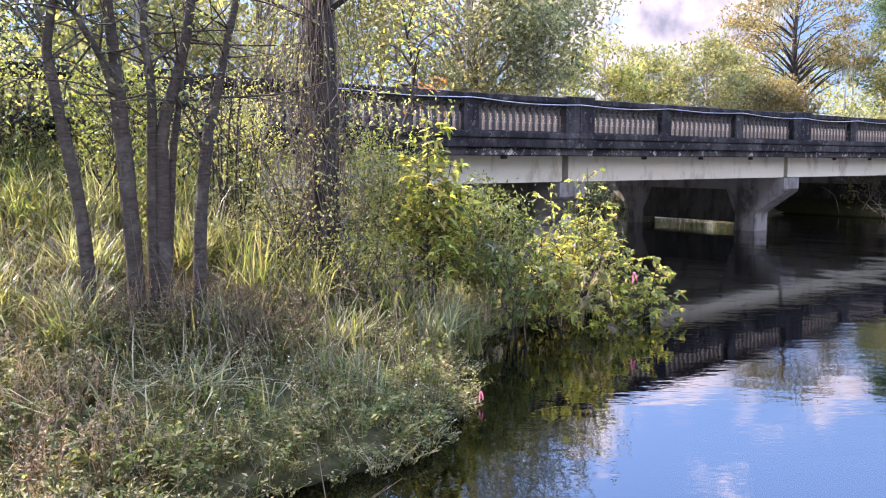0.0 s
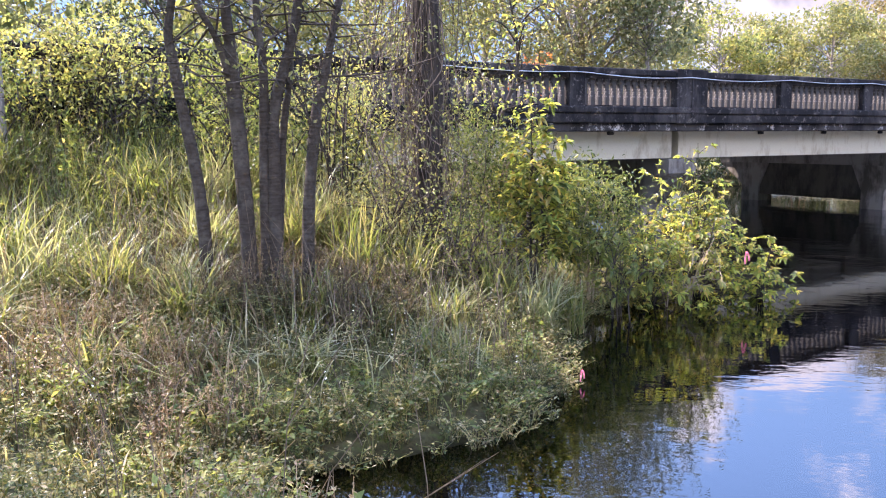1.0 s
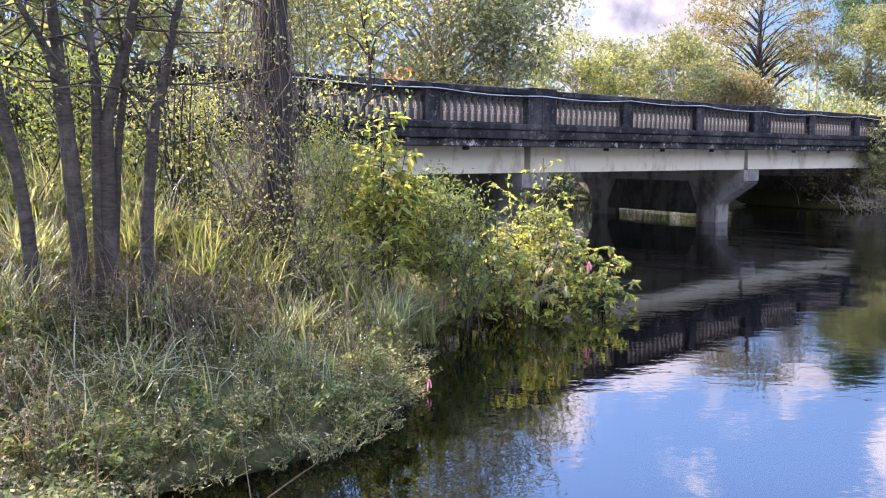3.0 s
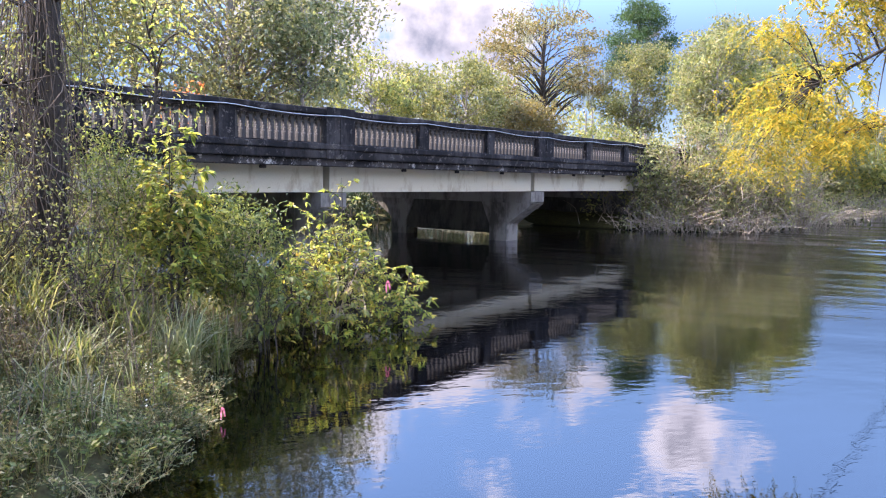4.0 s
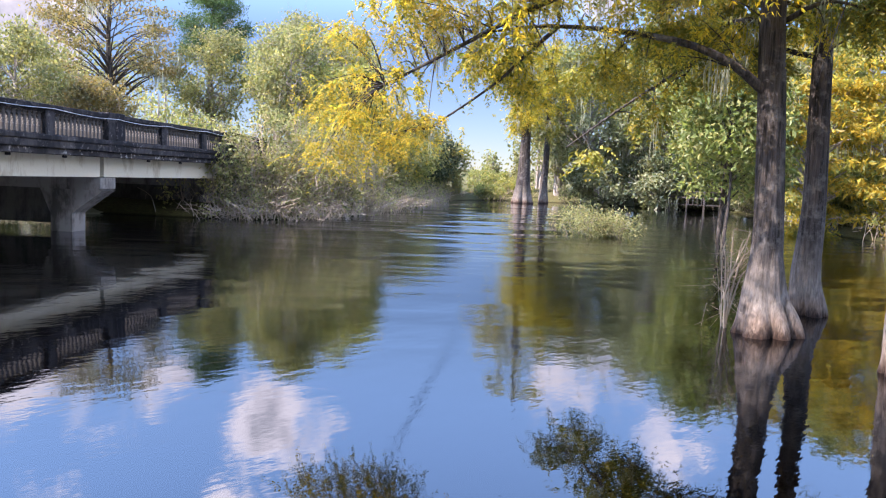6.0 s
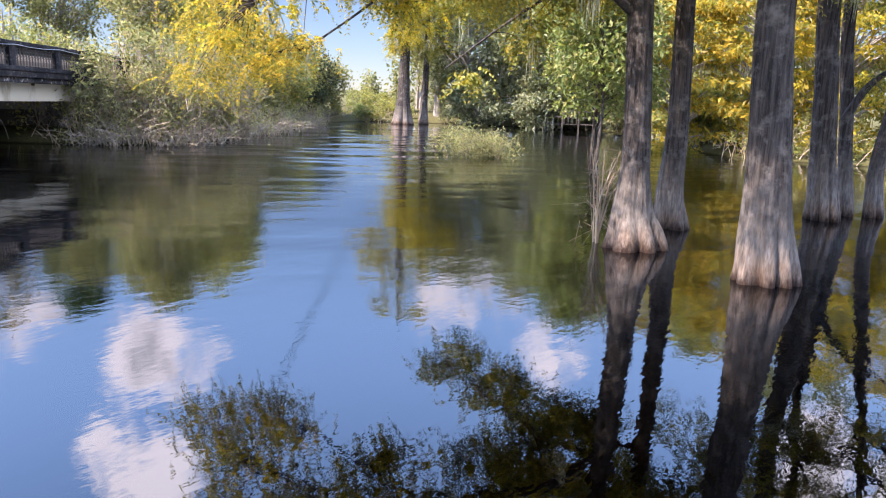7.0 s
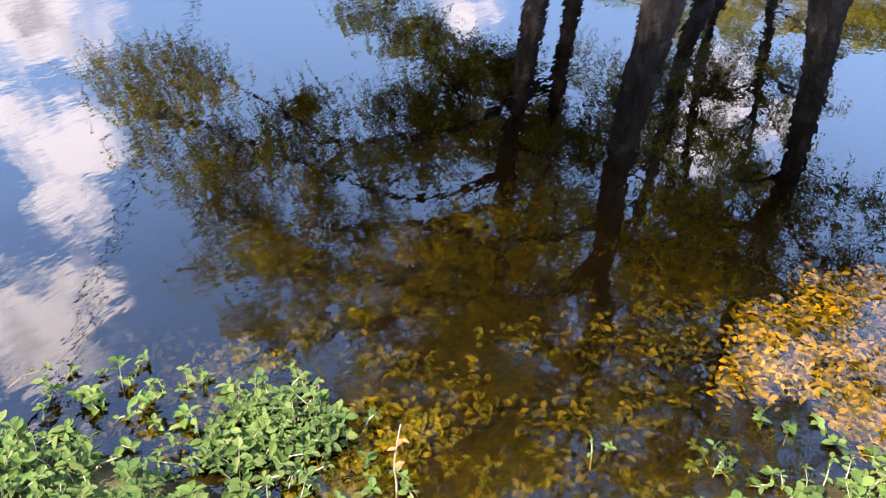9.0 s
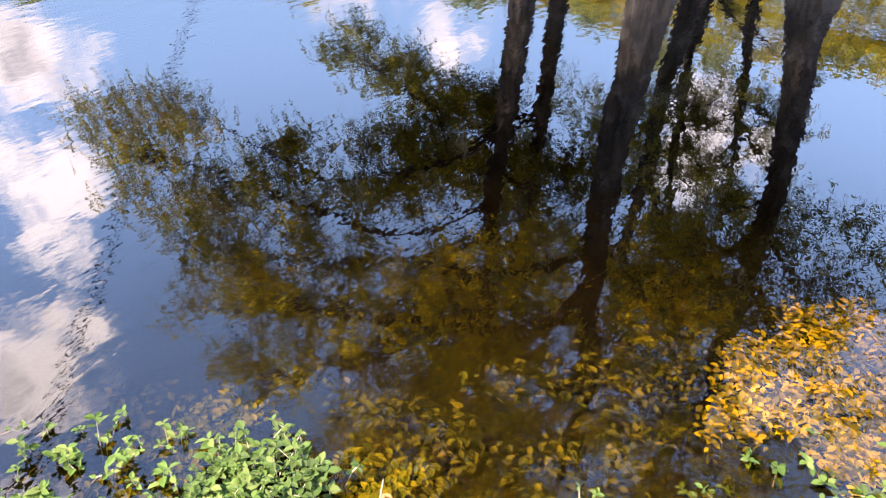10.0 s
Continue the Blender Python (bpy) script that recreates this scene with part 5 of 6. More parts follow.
tree("tupelo_tree", "broad-leaved tree with bright green drooping branches", 31.5, 13.0, 8.6, (2.1, 2.1, 2.7), "leaf_fresh", "bark_dark", trunk=0.07, clumps=44, per=80, size=0.22, spread=0.7, centre=0.66, low=0.3, droop=0.5, z_=-0.4)
for x, y, h, r, lf in ((37.6, 11.4, 9.6, 2.6, "leaf_yellow"), (39, 8.2, 10, 3.2, "leaf_yellow"), (39.5, 4.8, 11, 3.4, "leaf_gold"), (42, 0.5, 12, 3.6, "leaf_yellow"), (39, -3.5, 11, 3.4, "leaf_gold"), (44, 6, 14, 4, "leaf_yellowgreen"), (40, -9, 12, 4, "leaf_cypress")):
    tree("pond_cypress", "golden cypress hanging low over the wooded bank", x, y, h, (r, r, h * 0.46), lf, "bark_grey", 0.2, clumps=80, per=62, size=0.28, width=0.3, spread=0.75, centre=0.5, low=0.05, droop=0.4, moss=10, squash=0.22, flat=1.1, group="golden cypresses on the wooded bank", category="cypress tree")
shrub("water_weeds", "low pale green weeds on a hummock in the river", 25.3, 15.9, 1.25, (1.1, 0.9, 0.5), "leaf_pale", stems=12, clumps=50, per=60, size=0.11, spread=0.35, z_=-0.2, category="water weeds", group="weed hummocks")
shrub("water_weeds", "pale green weeds tapering off on a hummock in the river", 26.3, 15.0, 0.9, (0.9, 0.7, 0.4), "leaf_pale", stems=12, clumps=44, per=60, size=0.11, spread=0.35, z_=-0.2, category="water weeds", group="weed hummocks")


def dock(x, y, turn):
    d = empty("boat_dock", label="weathered wooden dock, coloured dark for shade, with rails on posts at the wooded bank", category="dock")
    d.matrix_basis = pose(x, y, 0, 0, 0, turn)
    for k in range(9):
        part("deck_board", box(bmesh.new(), -1.85 + k * 0.41, -1.46 + k * 0.41, -1.2, 1.2, 0.45, 0.50, 0.008), M["wood"], d)
    for xx in (-1.8, -0.6, 0.6, 1.8):
        for yy in (-1.2, 1.2):
            part("post", box(bmesh.new(), xx - 0.06, xx + 0.06, yy - 0.06, yy + 0.06, -2.0, 1.5, 0.01), M["wood"], d)
    for yy in (-1.2, 1.2):
        for zz in (0.95, 1.4):
            part("handrail", box(bmesh.new(), -1.9, 1.9, yy - 0.03, yy + 0.03, zz, zz + 0.09, 0.01), M["wood"], d)
    for k in range(4):
        part("picket", box(bmesh.new(), -0.5 + k * 0.3, -0.45 + k * 0.3, -1.29, -1.24, 0.5, 1.4), M["wood"], d)
    for xx in (-1.8, 1.8):
        part("roof_post", box(bmesh.new(), xx - 0.06, xx + 0.06, 1.02, 1.14, 0.5, 2.35, 0.01), M["wood"], d)
    part("beam", box(bmesh.new(), -2.0, 2.0, 1.0, 1.16, 2.3, 2.42, 0.01), M["wood"], d)
    return d


dock(55.0, 25.1, -65)


# woods that close the view all round
def far_woods():
    lv, wood = Heap(), Heap()
    spots = []
    while len(spots) < 260:
        a, r = radians(rng.uniform(-75, 125)), rng.uniform(58, 130)
        x, y = math.sin(a) * r, math.cos(a) * r
        spots.append((x, y))
    spots = np.array(spots)
    ok = shore_distance(spots[:, 0], spots[:, 1]) > 3
    s_, p = spots @ BU, spots @ BN
    ok &= ~((p > 9) & (p < 22))
    az_ = np.degrees(np.arctan2(spots[:, 0], spots[:, 1]))
    for (x, y), a in zip(spots[ok], az_[ok]):
        h = rng.uniform(6, 10.5) if 5 < a < 48 else rng.uniform(9, 17)
        if 48.3 < a < 53.5:
            if math.hypot(x, y) < 95:
                continue
            h = rng.uniform(3.0, 4.5)
        z0 = float(land(x, y))
        wood.put(*tube([(x, y, z0 - 0.3), (x, y, z0 + h * 0.5), (x, y, z0 + h * 0.9)], (0.22, 0.15, 0.04), 6))
        k = 280
        c = np.array([x, y, z0 + h * 0.55])
        cl = c + crown_points(14, (h * 0.26, h * 0.26, h * 0.42))
        lv.put(*leaves(cl[rng.integers(0, 14, k)] + rng.normal(0, h * 0.07, (k, 3)), 0.42, 0.6))
    root = empty("far_woods", label="far mixed woods closing the view behind the river", category="woods", kind="stuff")
    np_part("trunks", wood, M["bark_grey"], root)
    np_part("crowns", lv, M["leaf_olive"], root)


far_woods()

# added to shade the lower bank, its crown above the view
tree("wood_tree", "slim leafy tree beside the embankment, added to shade the bank", -6.6, 8.6, 7.6, (1.5, 1.5, 1.5), "leaf_olive", trunk=0.1, clumps=26, per=60, size=0.1, spread=0.5, centre=0.8, low=0.55, group="trees of the bank woods")

# unseen tree left of the view, added to dapple the near bank
tree("wood_tree", "unseen leafy tree leaning over the bank, added for dappled shade", -5.4, 4.7, 7.2, (1.9, 1.9, 1.1), "leaf_olive", trunk=0.11, clumps=30, per=46, size=0.11, spread=0.5, centre=0.76, low=0.6, lean=(0.8, 0.3), group="trees of the bank woods")

# woods behind the road embankment and behind the camera
for x, y, h, r in ((-24, 12, 12, 4), (-20, 5, 11, 4), (-14, -4, 12, 4), (-8, -10, 12, 4), (0, -14, 12, 4), (-3, 38, 13, 4.5), (-12, 36, 14, 5), (-22, 33, 14, 5), (-30, 24, 14, 5), (-9.5, 24.5, 9, 2.6), (-16, 19, 8, 2.6)):
    tree("wood_tree", "leafy tree of the bank woods", x, y, h, (r, r, h * 0.4), "leaf_olive", trunk=0.2, clumps=30, per=24, size=0.36, spread=1.0, bare=2, group="trees of the bank woods")


# low growth along the far shores
def shore_growth(name, label, path, leaf, height, k, size, back=1.2, step=0.8, twigs=5):
    """Mounds of leaves and twigs along a stretch of shore."""
    lv, wood = Heap(), Heap()
    p = np.array(path, float)
    seg = np.linalg.norm(np.diff(p, axis=0), axis=1)
    at = np.concatenate([[0], np.cumsum(seg)])
    n_ = int(at[-1] / step)
    for q in range(n_):
        t_ = rng.uniform(0, at[-1])
        c = np.array([np.interp(t_, at, p[:, 0]), np.interp(t_, at, p[:, 1])]) + rng.normal(0, back * 0.6, 2)
        z0 = max(0.0, float(land(*c)))
        h = height * rng.uniform(0.45, 1.25)
        for w in range(twigs):
            f = np.array([c[0] + rng.normal(0, 0.4), c[1] + rng.normal(0, 0.4), z0 - 0.2])
            e = f + (rng.normal(-0.35, 0.7), rng.normal(-0.55, 0.7), h * rng.uniform(0.4, 1.15))
            wood.put(*tube(spline([f, f * 0.55 + e * 0.45 + (rng.normal(0, 0.12), rng.normal(0, 0.12), 0.22 * h), e], 5), np.linspace(0.016, 0.005, 5), 3))
            for v in range(1):
                o = f + (e - f) * rng.uniform(0.4, 0.9)
                wood.put(*tube(np.stack([o, o + rng.normal(0, 0.22, 3) + (0, 0, 0.08)]), (0.008, 0.004), 3))
        cl = np.array([c[0], c[1], z0 + h * 0.5]) + crown_points(8, (0.75, 0.75, h * 0.5))
        lv.put(*leaves(cl[rng.integers(0, 8, k)] + rng.normal(0, 0.06 + 0.045 * height, (k, 3)), size, 0.45))
    root = empty(name, label=label, category="undergrowth", kind="stuff")
    np_part("leafage", lv, M[leaf], root)
    np_part("twig_mesh", wood, M["twig"], root)


shore_growth("shore_undergrowth", "yellow-green undergrowth on the far embankment", [(16, 28.5), (18.5, 27.5), (21.8, 27.9), (25.6, 29.8), (31.6, 33.4), (39, 38.4)], "leaf_pale", 1.8, 90, 0.17)
shore_growth("shore_undergrowth", "olive undergrowth climbing the far embankment", [(17, 31), (20.7, 30.3), (26, 33), (32, 37), (38, 41)], "leaf_yellowgreen", 2.4, 130, 0.18, 1.8)
# leaf_dark stands in for the shade on this bank beyond the bridge
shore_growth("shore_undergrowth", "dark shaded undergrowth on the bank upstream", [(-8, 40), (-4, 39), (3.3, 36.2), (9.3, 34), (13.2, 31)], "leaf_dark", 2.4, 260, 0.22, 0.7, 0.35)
shore_growth("shore_undergrowth", "yellow-green brush hanging into the water from the far shore", [(16, 27.2), (17.6, 25.9), (19.6, 25.6), (22.6, 26.4), (26.4, 28.5), (32.6, 32.3), (40, 37.6)], "leaf_pale", 1.2, 56, 0.15, 0.55, 0.55, 14)
shore_growth("shore_undergrowth", "dry tan brush hanging into the water from the far shore", [(17.6, 25.8), (19.6, 25.5), (22.6, 26.3), (25.6, 28)], "leaf_dry", 1.1, 30, 0.1, 0.45, 0.5, 8)
shore_growth("shore_undergrowth", "dark undergrowth below the mossy oaks", [(51.5, 37), (53, 33), (56, 29.5), (59, 24.5), (55, 18.5), (49, 15)], "leaf_mid", 2.6, 240, 0.24)
shore_growth("shore_undergrowth", "tall shaded undergrowth deep in the oak wood", [(54, 42), (57, 38), (60, 32), (63, 26), (60, 18), (53, 12), (47, 8)], "leaf_olive", 6.5, 230, 0.36, 1.6)
shore_growth("shore_undergrowth", "golden undergrowth below the cypresses", [(49, 15), (41.5, 12.6), (37.5, 8.3), (39, 3), (38, -6), (34, -18)], "leaf_gold", 1.7, 220, 0.17)
shore_growth("shore_undergrowth", "yellow-green undergrowth overhanging the wooded shore", [(37.4, 8), (38.4, 4), (38.4, 0), (37.8, -5), (36.6, -9)], "leaf_yellowgreen", 2.0, 190, 0.2, 0.9, 0.35)
shore_growth("shore_undergrowth", "tall olive undergrowth behind the golden cypresses", [(47, 11), (46, 6), (46, 0), (44, -6), (41, -12)], "leaf_yellowgreen", 4.5, 200, 0.32, 1.4, 0.6)
shore_growth("shore_undergrowth", "pale marsh grass at the river bend", [(44, 40.5), (48, 39.5), (51, 40), (55, 44), (60, 50)], "leaf_yellowgreen", 1.5, 320, 0.2, 1.6, 0.45)

# pale mud bar in the sun behind the bridge
bm = bmesh.new()
bmesh.ops.create_icosphere(bm, subdivisions=4, radius=1.0)
for v in bm.verts:
    w = noise.noise(v.co * 2.3) * 0.18
    v.co = Vector((v.co.x * (1 + w), v.co.y * (1 + w), v.co.z + w))
me = bpy.data.meshes.new("mud_bar")
bm.to_mesh(me)
bm.free()
n = Nodes("pale_mud")
me.materials.append(n.solid(n.ramp(n.noise(4.0, 6.0), [(0.3, (0.30, 0.27, 0.15)), (0.7, (0.42, 0.39, 0.24))]), 0.8))
bar = new("mud_bar", me)
bar.matrix_basis = pose(BU[0] * 29.6 + BN[0] * 20.0, BU[1] * 29.6 + BN[1] * 20.0, -0.02, 0, 0, 35.5) @ Matrix.Diagonal((5.2, 3.0, 0.36, 1))
tagged(bar, "pale sunlit mud bar in the river behind the bridge", "mud bar", kind="structure")

# ---------------------------------------------------------------- near bank
def stem_tree(name, label, stems, leaf, group=""):
    """Slim ringed trunks from one root, with a thin crown far above."""
    foot = np.mean([s_[0][0] for s_ in stems], 0)
    zf = float(land(foot[0], foot[1]))
    base = np.array([foot[0], foot[1], zf])
    root = empty(name, base, label, "tree", group)
    lv, tw = Heap(), Heap()
    for n_, (pts, r0) in enumerate(stems):
        q = np.array(pts, float)
        q[0, 2] = zf - 0.3
        up = unit(q[-1] - q[-2])
        q = np.vstack([q, q[-1] + up * 1.6 + rng.normal(0, 0.15, 3), q[-1] + up * 3.3 + rng.normal(0, 0.3, 3)]) - base
        L = spline(q, 24)
        w = Heap()
        w.put(*tube(L, np.linspace(r0, r0 * 0.25, 24) * (1 + 0.05 * np.sin(np.arange(24) * 2.1)), 10))
        for k in range(24):
            a = L[rng.integers(9, 24)]
            e = a + unit(rng.normal(size=3) + (0, 0, 0.5)) * rng.uniform(0.5, 1.6)
            B_ = spline([a, (a + e) / 2 + rng.normal(0, 0.08, 3), e], 6)
            w.put(*tube(B_, np.linspace(0.012, 0.003, 6), 4))
            m_ = 9
            o = B_[0] + (B_[-1] - B_[0]) * rng.uniform(0.25, 1.1, m_)[:, None] + rng.normal(0, 0.12, (m_, 3))
            lv.put(*leaves(o, 0.062, 0.5, (0, 0, -1), 0.3))
        np_part("stem", w, M["bark_smooth"], root, smooth=True)
    np_part("crown", lv, M[leaf], root)
    return root


stem_tree("alder_tree", "clump of slim grey ringed stems from one root",
          [([(-2.90, 7.22, 1), (-2.93, 7.2, 1.9), (-2.95, 7.2, 2.54), (-3.01, 7.18, 3.62)], 0.085), ([(-2.93, 7.24, 1), (-2.98, 7.2, 2.2), (-3.04, 7.16, 3.07), (-3.26, 7.07, 3.61)], 0.05),
           ([(-2.70, 7.31, 1), (-2.66, 7.32, 2.0), (-2.62, 7.33, 2.64), (-2.36, 7.41, 3.63)], 0.08), ([(-2.80, 7.30, 1), (-2.74, 7.3, 2.2), (-2.71, 7.3, 2.97), (-2.74, 7.28, 3.63)], 0.06),
           ([(-2.74, 7.40, 1), (-2.6, 7.42, 2.2), (-2.5, 7.45, 2.9), (-2.42, 7.5, 3.63)], 0.045)], "leaf_olive")
stem_tree("alder_tree", "single slim leaning grey stem on the bank", [([(-3.28, 7.05, 1.2), (-3.31, 7.04, 1.78), (-3.45, 6.97, 2.97), (-3.44, 6.98, 3.61)], 0.07)], "leaf_yellowgreen")
stem_tree("alder_tree", "slim grey stem bending over on the bank", [([(-2.40, 7.41, 1.1), (-2.36, 7.41, 1.5), (-2.25, 7.45, 2.53), (-2.17, 7.47, 2.83), (-1.99, 7.52, 3.64)], 0.07)], "leaf_olive")


def vine_tree(x, y):
    """A dark trunk wrapped in hanging vines."""
    zf = float(land(x, y))
    root = empty("vine_covered_tree", (x, y, zf), "dark tree trunk draped in bare vines and creeper on the bank", "tree")
    wood, vines, lv = Heap(), Heap(), Heap()
    L = spline([(0, 0, -0.5), (0.0, 0, 0), (0.03, 0, 1.5), (0.05, 0.02, 3.0), (0.0, 0.05, 6), (0.2, 0.1, 10)], 26)
    wood.put(*tube(L, np.interp(L[:, 2], (-0.5, 0, 0.5, 3, 10), (0.27, 0.24, 0.19, 0.165, 0.06)), 14, lambda i, a: 1 + 0.06 * np.sin(3 * a + i) + 0.04 * np.sin(7 * a - i)))
    for k in range(10):
        z0 = rng.uniform(3.0, 9)
        e = np.array([rng.normal(0, 1.6), rng.normal(0, 1.6), z0 + rng.uniform(0, 1.2)])
        B_ = spline([(0.03, 0, z0), (e[0] * 0.5, e[1] * 0.5, z0 + 0.5), e], 8)
        wood.put(*tube(B_, np.linspace(0.04, 0.008, 8), 5))
        o = B_[rng.integers(3, 8, 90)] + rng.normal(0, 0.36, (90, 3))
        lv.put(*leaves(o, 0.06, 0.5, (0, 0, -1), 0.3))
    for k in range(130):                      # hanging vines
        a = rng.uniform(0, 6.28)
        r0 = rng.uniform(0.15, 0.2) if k % 3 else rng.uniform(0.3, 0.95)
        p = [(math.cos(a) * r0 * 0.7, math.sin(a) * r0 * 0.7, rng.uniform(3.2, 5.5))]
        for z_ in (2.8, 2.3, 1.8, 1.3, 0.8, 0.2):
            a += rng.normal(0, 0.5)
            p.append((math.cos(a) * r0 * rng.uniform(0.8, 1.3) + rng.normal(0, 0.09), math.sin(a) * r0 * rng.uniform(0.8, 1.3) + rng.normal(0, 0.05), z_ + rng.normal(0, 0.1)))
        vines.put(*tube(spline(p, 18), rng.uniform(0.003, 0.007), 4))
    for k in range(60):
        a, z_ = rng.uniform(0, 6.28), rng.uniform(0.2, 4.2)
        rr = rng.uniform(0.25, 0.85)
        c = np.array([math.cos(a) * rr, math.sin(a) * rr, z_])
        lv.put(*leaves(c + rng.normal(0, 0.17, (70, 3)), 0.042, 0.6, (0, 0, -1), 0.4))
    np_part("trunk", wood, M["bark_dark"], root, smooth=True)
    np_part("vine_tangle", vines, M["vine"], root, "bare brown vines")
    np_part("creeper", lv, M["leaf_olive"], root, "small creeper leaves")


vine_tree(-1.48, 9.48)

def whorled_shrub(name, label, x, y, z_, height, wide, stems, twigs, size, lean=(0, 0), category="shrub", leaf="leaf_sap", low=0.04):
    """Stems that fork into side twigs, each with leaves along it and a drooping whorl at its tip."""
    root = empty(name, (x, y, z_), label, category)
    wood, lv = Heap(), Heap()
    for q in range(stems):
        g = rng.uniform(0, 6.28)
        out = np.array([math.cos(g), math.sin(g), 0]) * wide * rng.uniform(0.15, 0.75) * (q > 0)
        top = out + (lean[0], lean[1], height * (1.0 if q == 0 else rng.uniform(0.45, 0.9)))
        L = spline([out * 0.12 - (0, 0, 0.3), out * 0.5 + (lean[0] * 0.3, lean[1] * 0.3, top[2] * 0.45), top], 16)
        wood.put(*tube(L, np.linspace(0.016, 0.004, 16), 6))
        for w in range(twigs):
            u_ = low + (1 - low) * (w + rng.uniform(0, 1)) / twigs
            a = L[int(u_ * 15)]
            g2 = g + 2.4 * w + rng.normal(0, 0.4)
            n_ = wide * (1.12 - u_) * rng.uniform(0.45, 1.0) + 0.08
            e = a + np.array([math.cos(g2) * n_, math.sin(g2) * n_, n_ * rng.uniform(0.1, 0.75)])
            B_ = spline([a, (a + e) / 2 + (0, 0, 0.1 * n_), e], 6)
            wood.put(*tube(B_, np.linspace(0.006, 0.002, 6), 4))
            axis_ = unit(B_[-1] - B_[-2])
            k = rng.integers(6, 10)
            fan = unit(axis_ * rng.uniform(0.2, 0.9, (k, 1)) + unit(rng.normal(size=(k, 3)) * (1, 1, 0.5)) + (0, 0, 0.05))
            lv.put(*broad_leaves(np.repeat(e[None], k, 0), size * rng.uniform(0.8, 1.2), fan, 0.40, 0.3))
            k = rng.integers(5, 10)
            o = B_[rng.integers(1, 6, k)]
            lv.put(*broad_leaves(o, size * 0.85, axis_ + unit(rng.normal(size=(k, 3))) * 1.1, 0.42, 0.35))
    np_part("branch_frame", wood, M["bark_dark"], root, smooth=True)
    np_part("foliage", lv, M[leaf], root)
    return root


# leafy saplings and shrubs by the water
whorled_shrub("sapling", "young sapling with large yellow-green leaves on the bank", -0.2, 9.6, 0.75, 2.1, 0.6, 8, 22, 0.115, (0.05, 0), "sapling", low=0.12)
whorled_shrub("buttonbush", "leafy shrub with drooping yellow-green leaves leaning over the water", 2.15, 11.3, -0.1, 2.25, 1.0, 15, 24, 0.088, (-0.05, 0))
whorled_shrub("buttonbush", "small leafy shrub standing in the shallows", 2.95, 11.0, -0.1, 1.0, 0.5, 5, 11, 0.105, (0.15, 0))
whorled_shrub("buttonbush", "low leafy shrub with yellowing leaves at the waterline", 1.35, 10.6, -0.1, 1.4, 0.75, 10, 15, 0.095)
shrub("wax_myrtle", "dense green small-leaved shrub on the bank", 0.6, 10.3, 1.45, (0.6, 0.6, 0.7), "leaf_myrtle", stems=7, clumps=64, per=90, size=0.075, spread=0.26, z_=0.35)
shrub("wax_myrtle", "dark small-leaved shrub beside the vine tree", -0.75, 9.9, 1.5, (0.6, 0.5, 0.7), "leaf_myrtle", stems=6, clumps=44, per=100, size=0.06, spread=0.26, z_=1.0)
shrub("bank_weed", "green broad-leaved weed at the waterline", 0.95, 9.6, 0.95, (0.45, 0.4, 0.45), "leaf_fresh", stems=6, clumps=22, per=30, size=0.09, spread=0.2, broad=True, z_=0.05, category="weed", bark="bark_dark", width=0.45)
shrub("bank_weed", "yellowing broad-leaved weed at the waterline", 1.75, 10.4, 0.85, (0.55, 0.45, 0.4), "leaf_yellowgreen", stems=6, clumps=26, per=30, size=0.085, spread=0.2, broad=True, z_=0.0, category="weed", width=0.45)
tree("leafy_branch_tree", "slim tree with yellow-green leaves hanging before the parapet", -0.55, 10.9, 4.2, (0.9, 0.8, 0.9), "leaf_sap", "bark_dark", 0.05, clumps=12, per=22, size=0.06, spread=0.35, centre=0.72, low=0.4, bare=1)


def flag(x, y, z_, label):
    """A ribbon knotted round a twig, two tails hanging."""
    root = empty("marking_ribbon", (x, y, z_), label, "ribbon", "pink marking ribbons")
    for n_, (dx, k) in enumerate(((-0.012, 0.15), (0.016, 0.11))):
        h = Heap()
        v = []
        for i, t_ in enumerate(np.linspace(0, 1, 6)):
            c = np.array([dx * (1 + t_), 0.015 * math.sin(5 * t_ + n_), -k * t_])
            v += [c + (-0.011, 0.006 * math.sin(4 * t_), 0), c + (0.011, -0.006 * math.sin(4 * t_), 0)]
        h.put(v, [[2 * i, 2 * i + 1, 2 * i + 3, 2 * i + 2] for i in range(5)])
        np_part("tail", h, M["ribbon"], root)
    h = Heap()
    h.put(*tube([(0, 0, 0.02), (0, 0, 0.0), (0, 0, -0.02)], (0.012, 0.02, 0.01), 7))
    np_part("knot", h, M["ribbon"], root)
    return root


flag(2.66, 10.67, 0.68, "pink marking ribbon tied to the shrub over the water")
flag(0.33, 7.0, 0.13, "pink marking ribbon tied to a weed stem at the waterline").scale = (0.65, 0.65, 0.65)


# ------------------------------------------------ grass and weeds
def bank_spots(k, x0, x1, y0, y1, lo, hi):
    x, y = rng.uniform(x0, x1, k), rng.uniform(y0, y1, k)
    d = shore_distance(x, y)
    ok = (d > lo) & (d < hi)
    x, y = x[ok], y[ok]
    return np.stack([x, y, land(x, y)], 1)


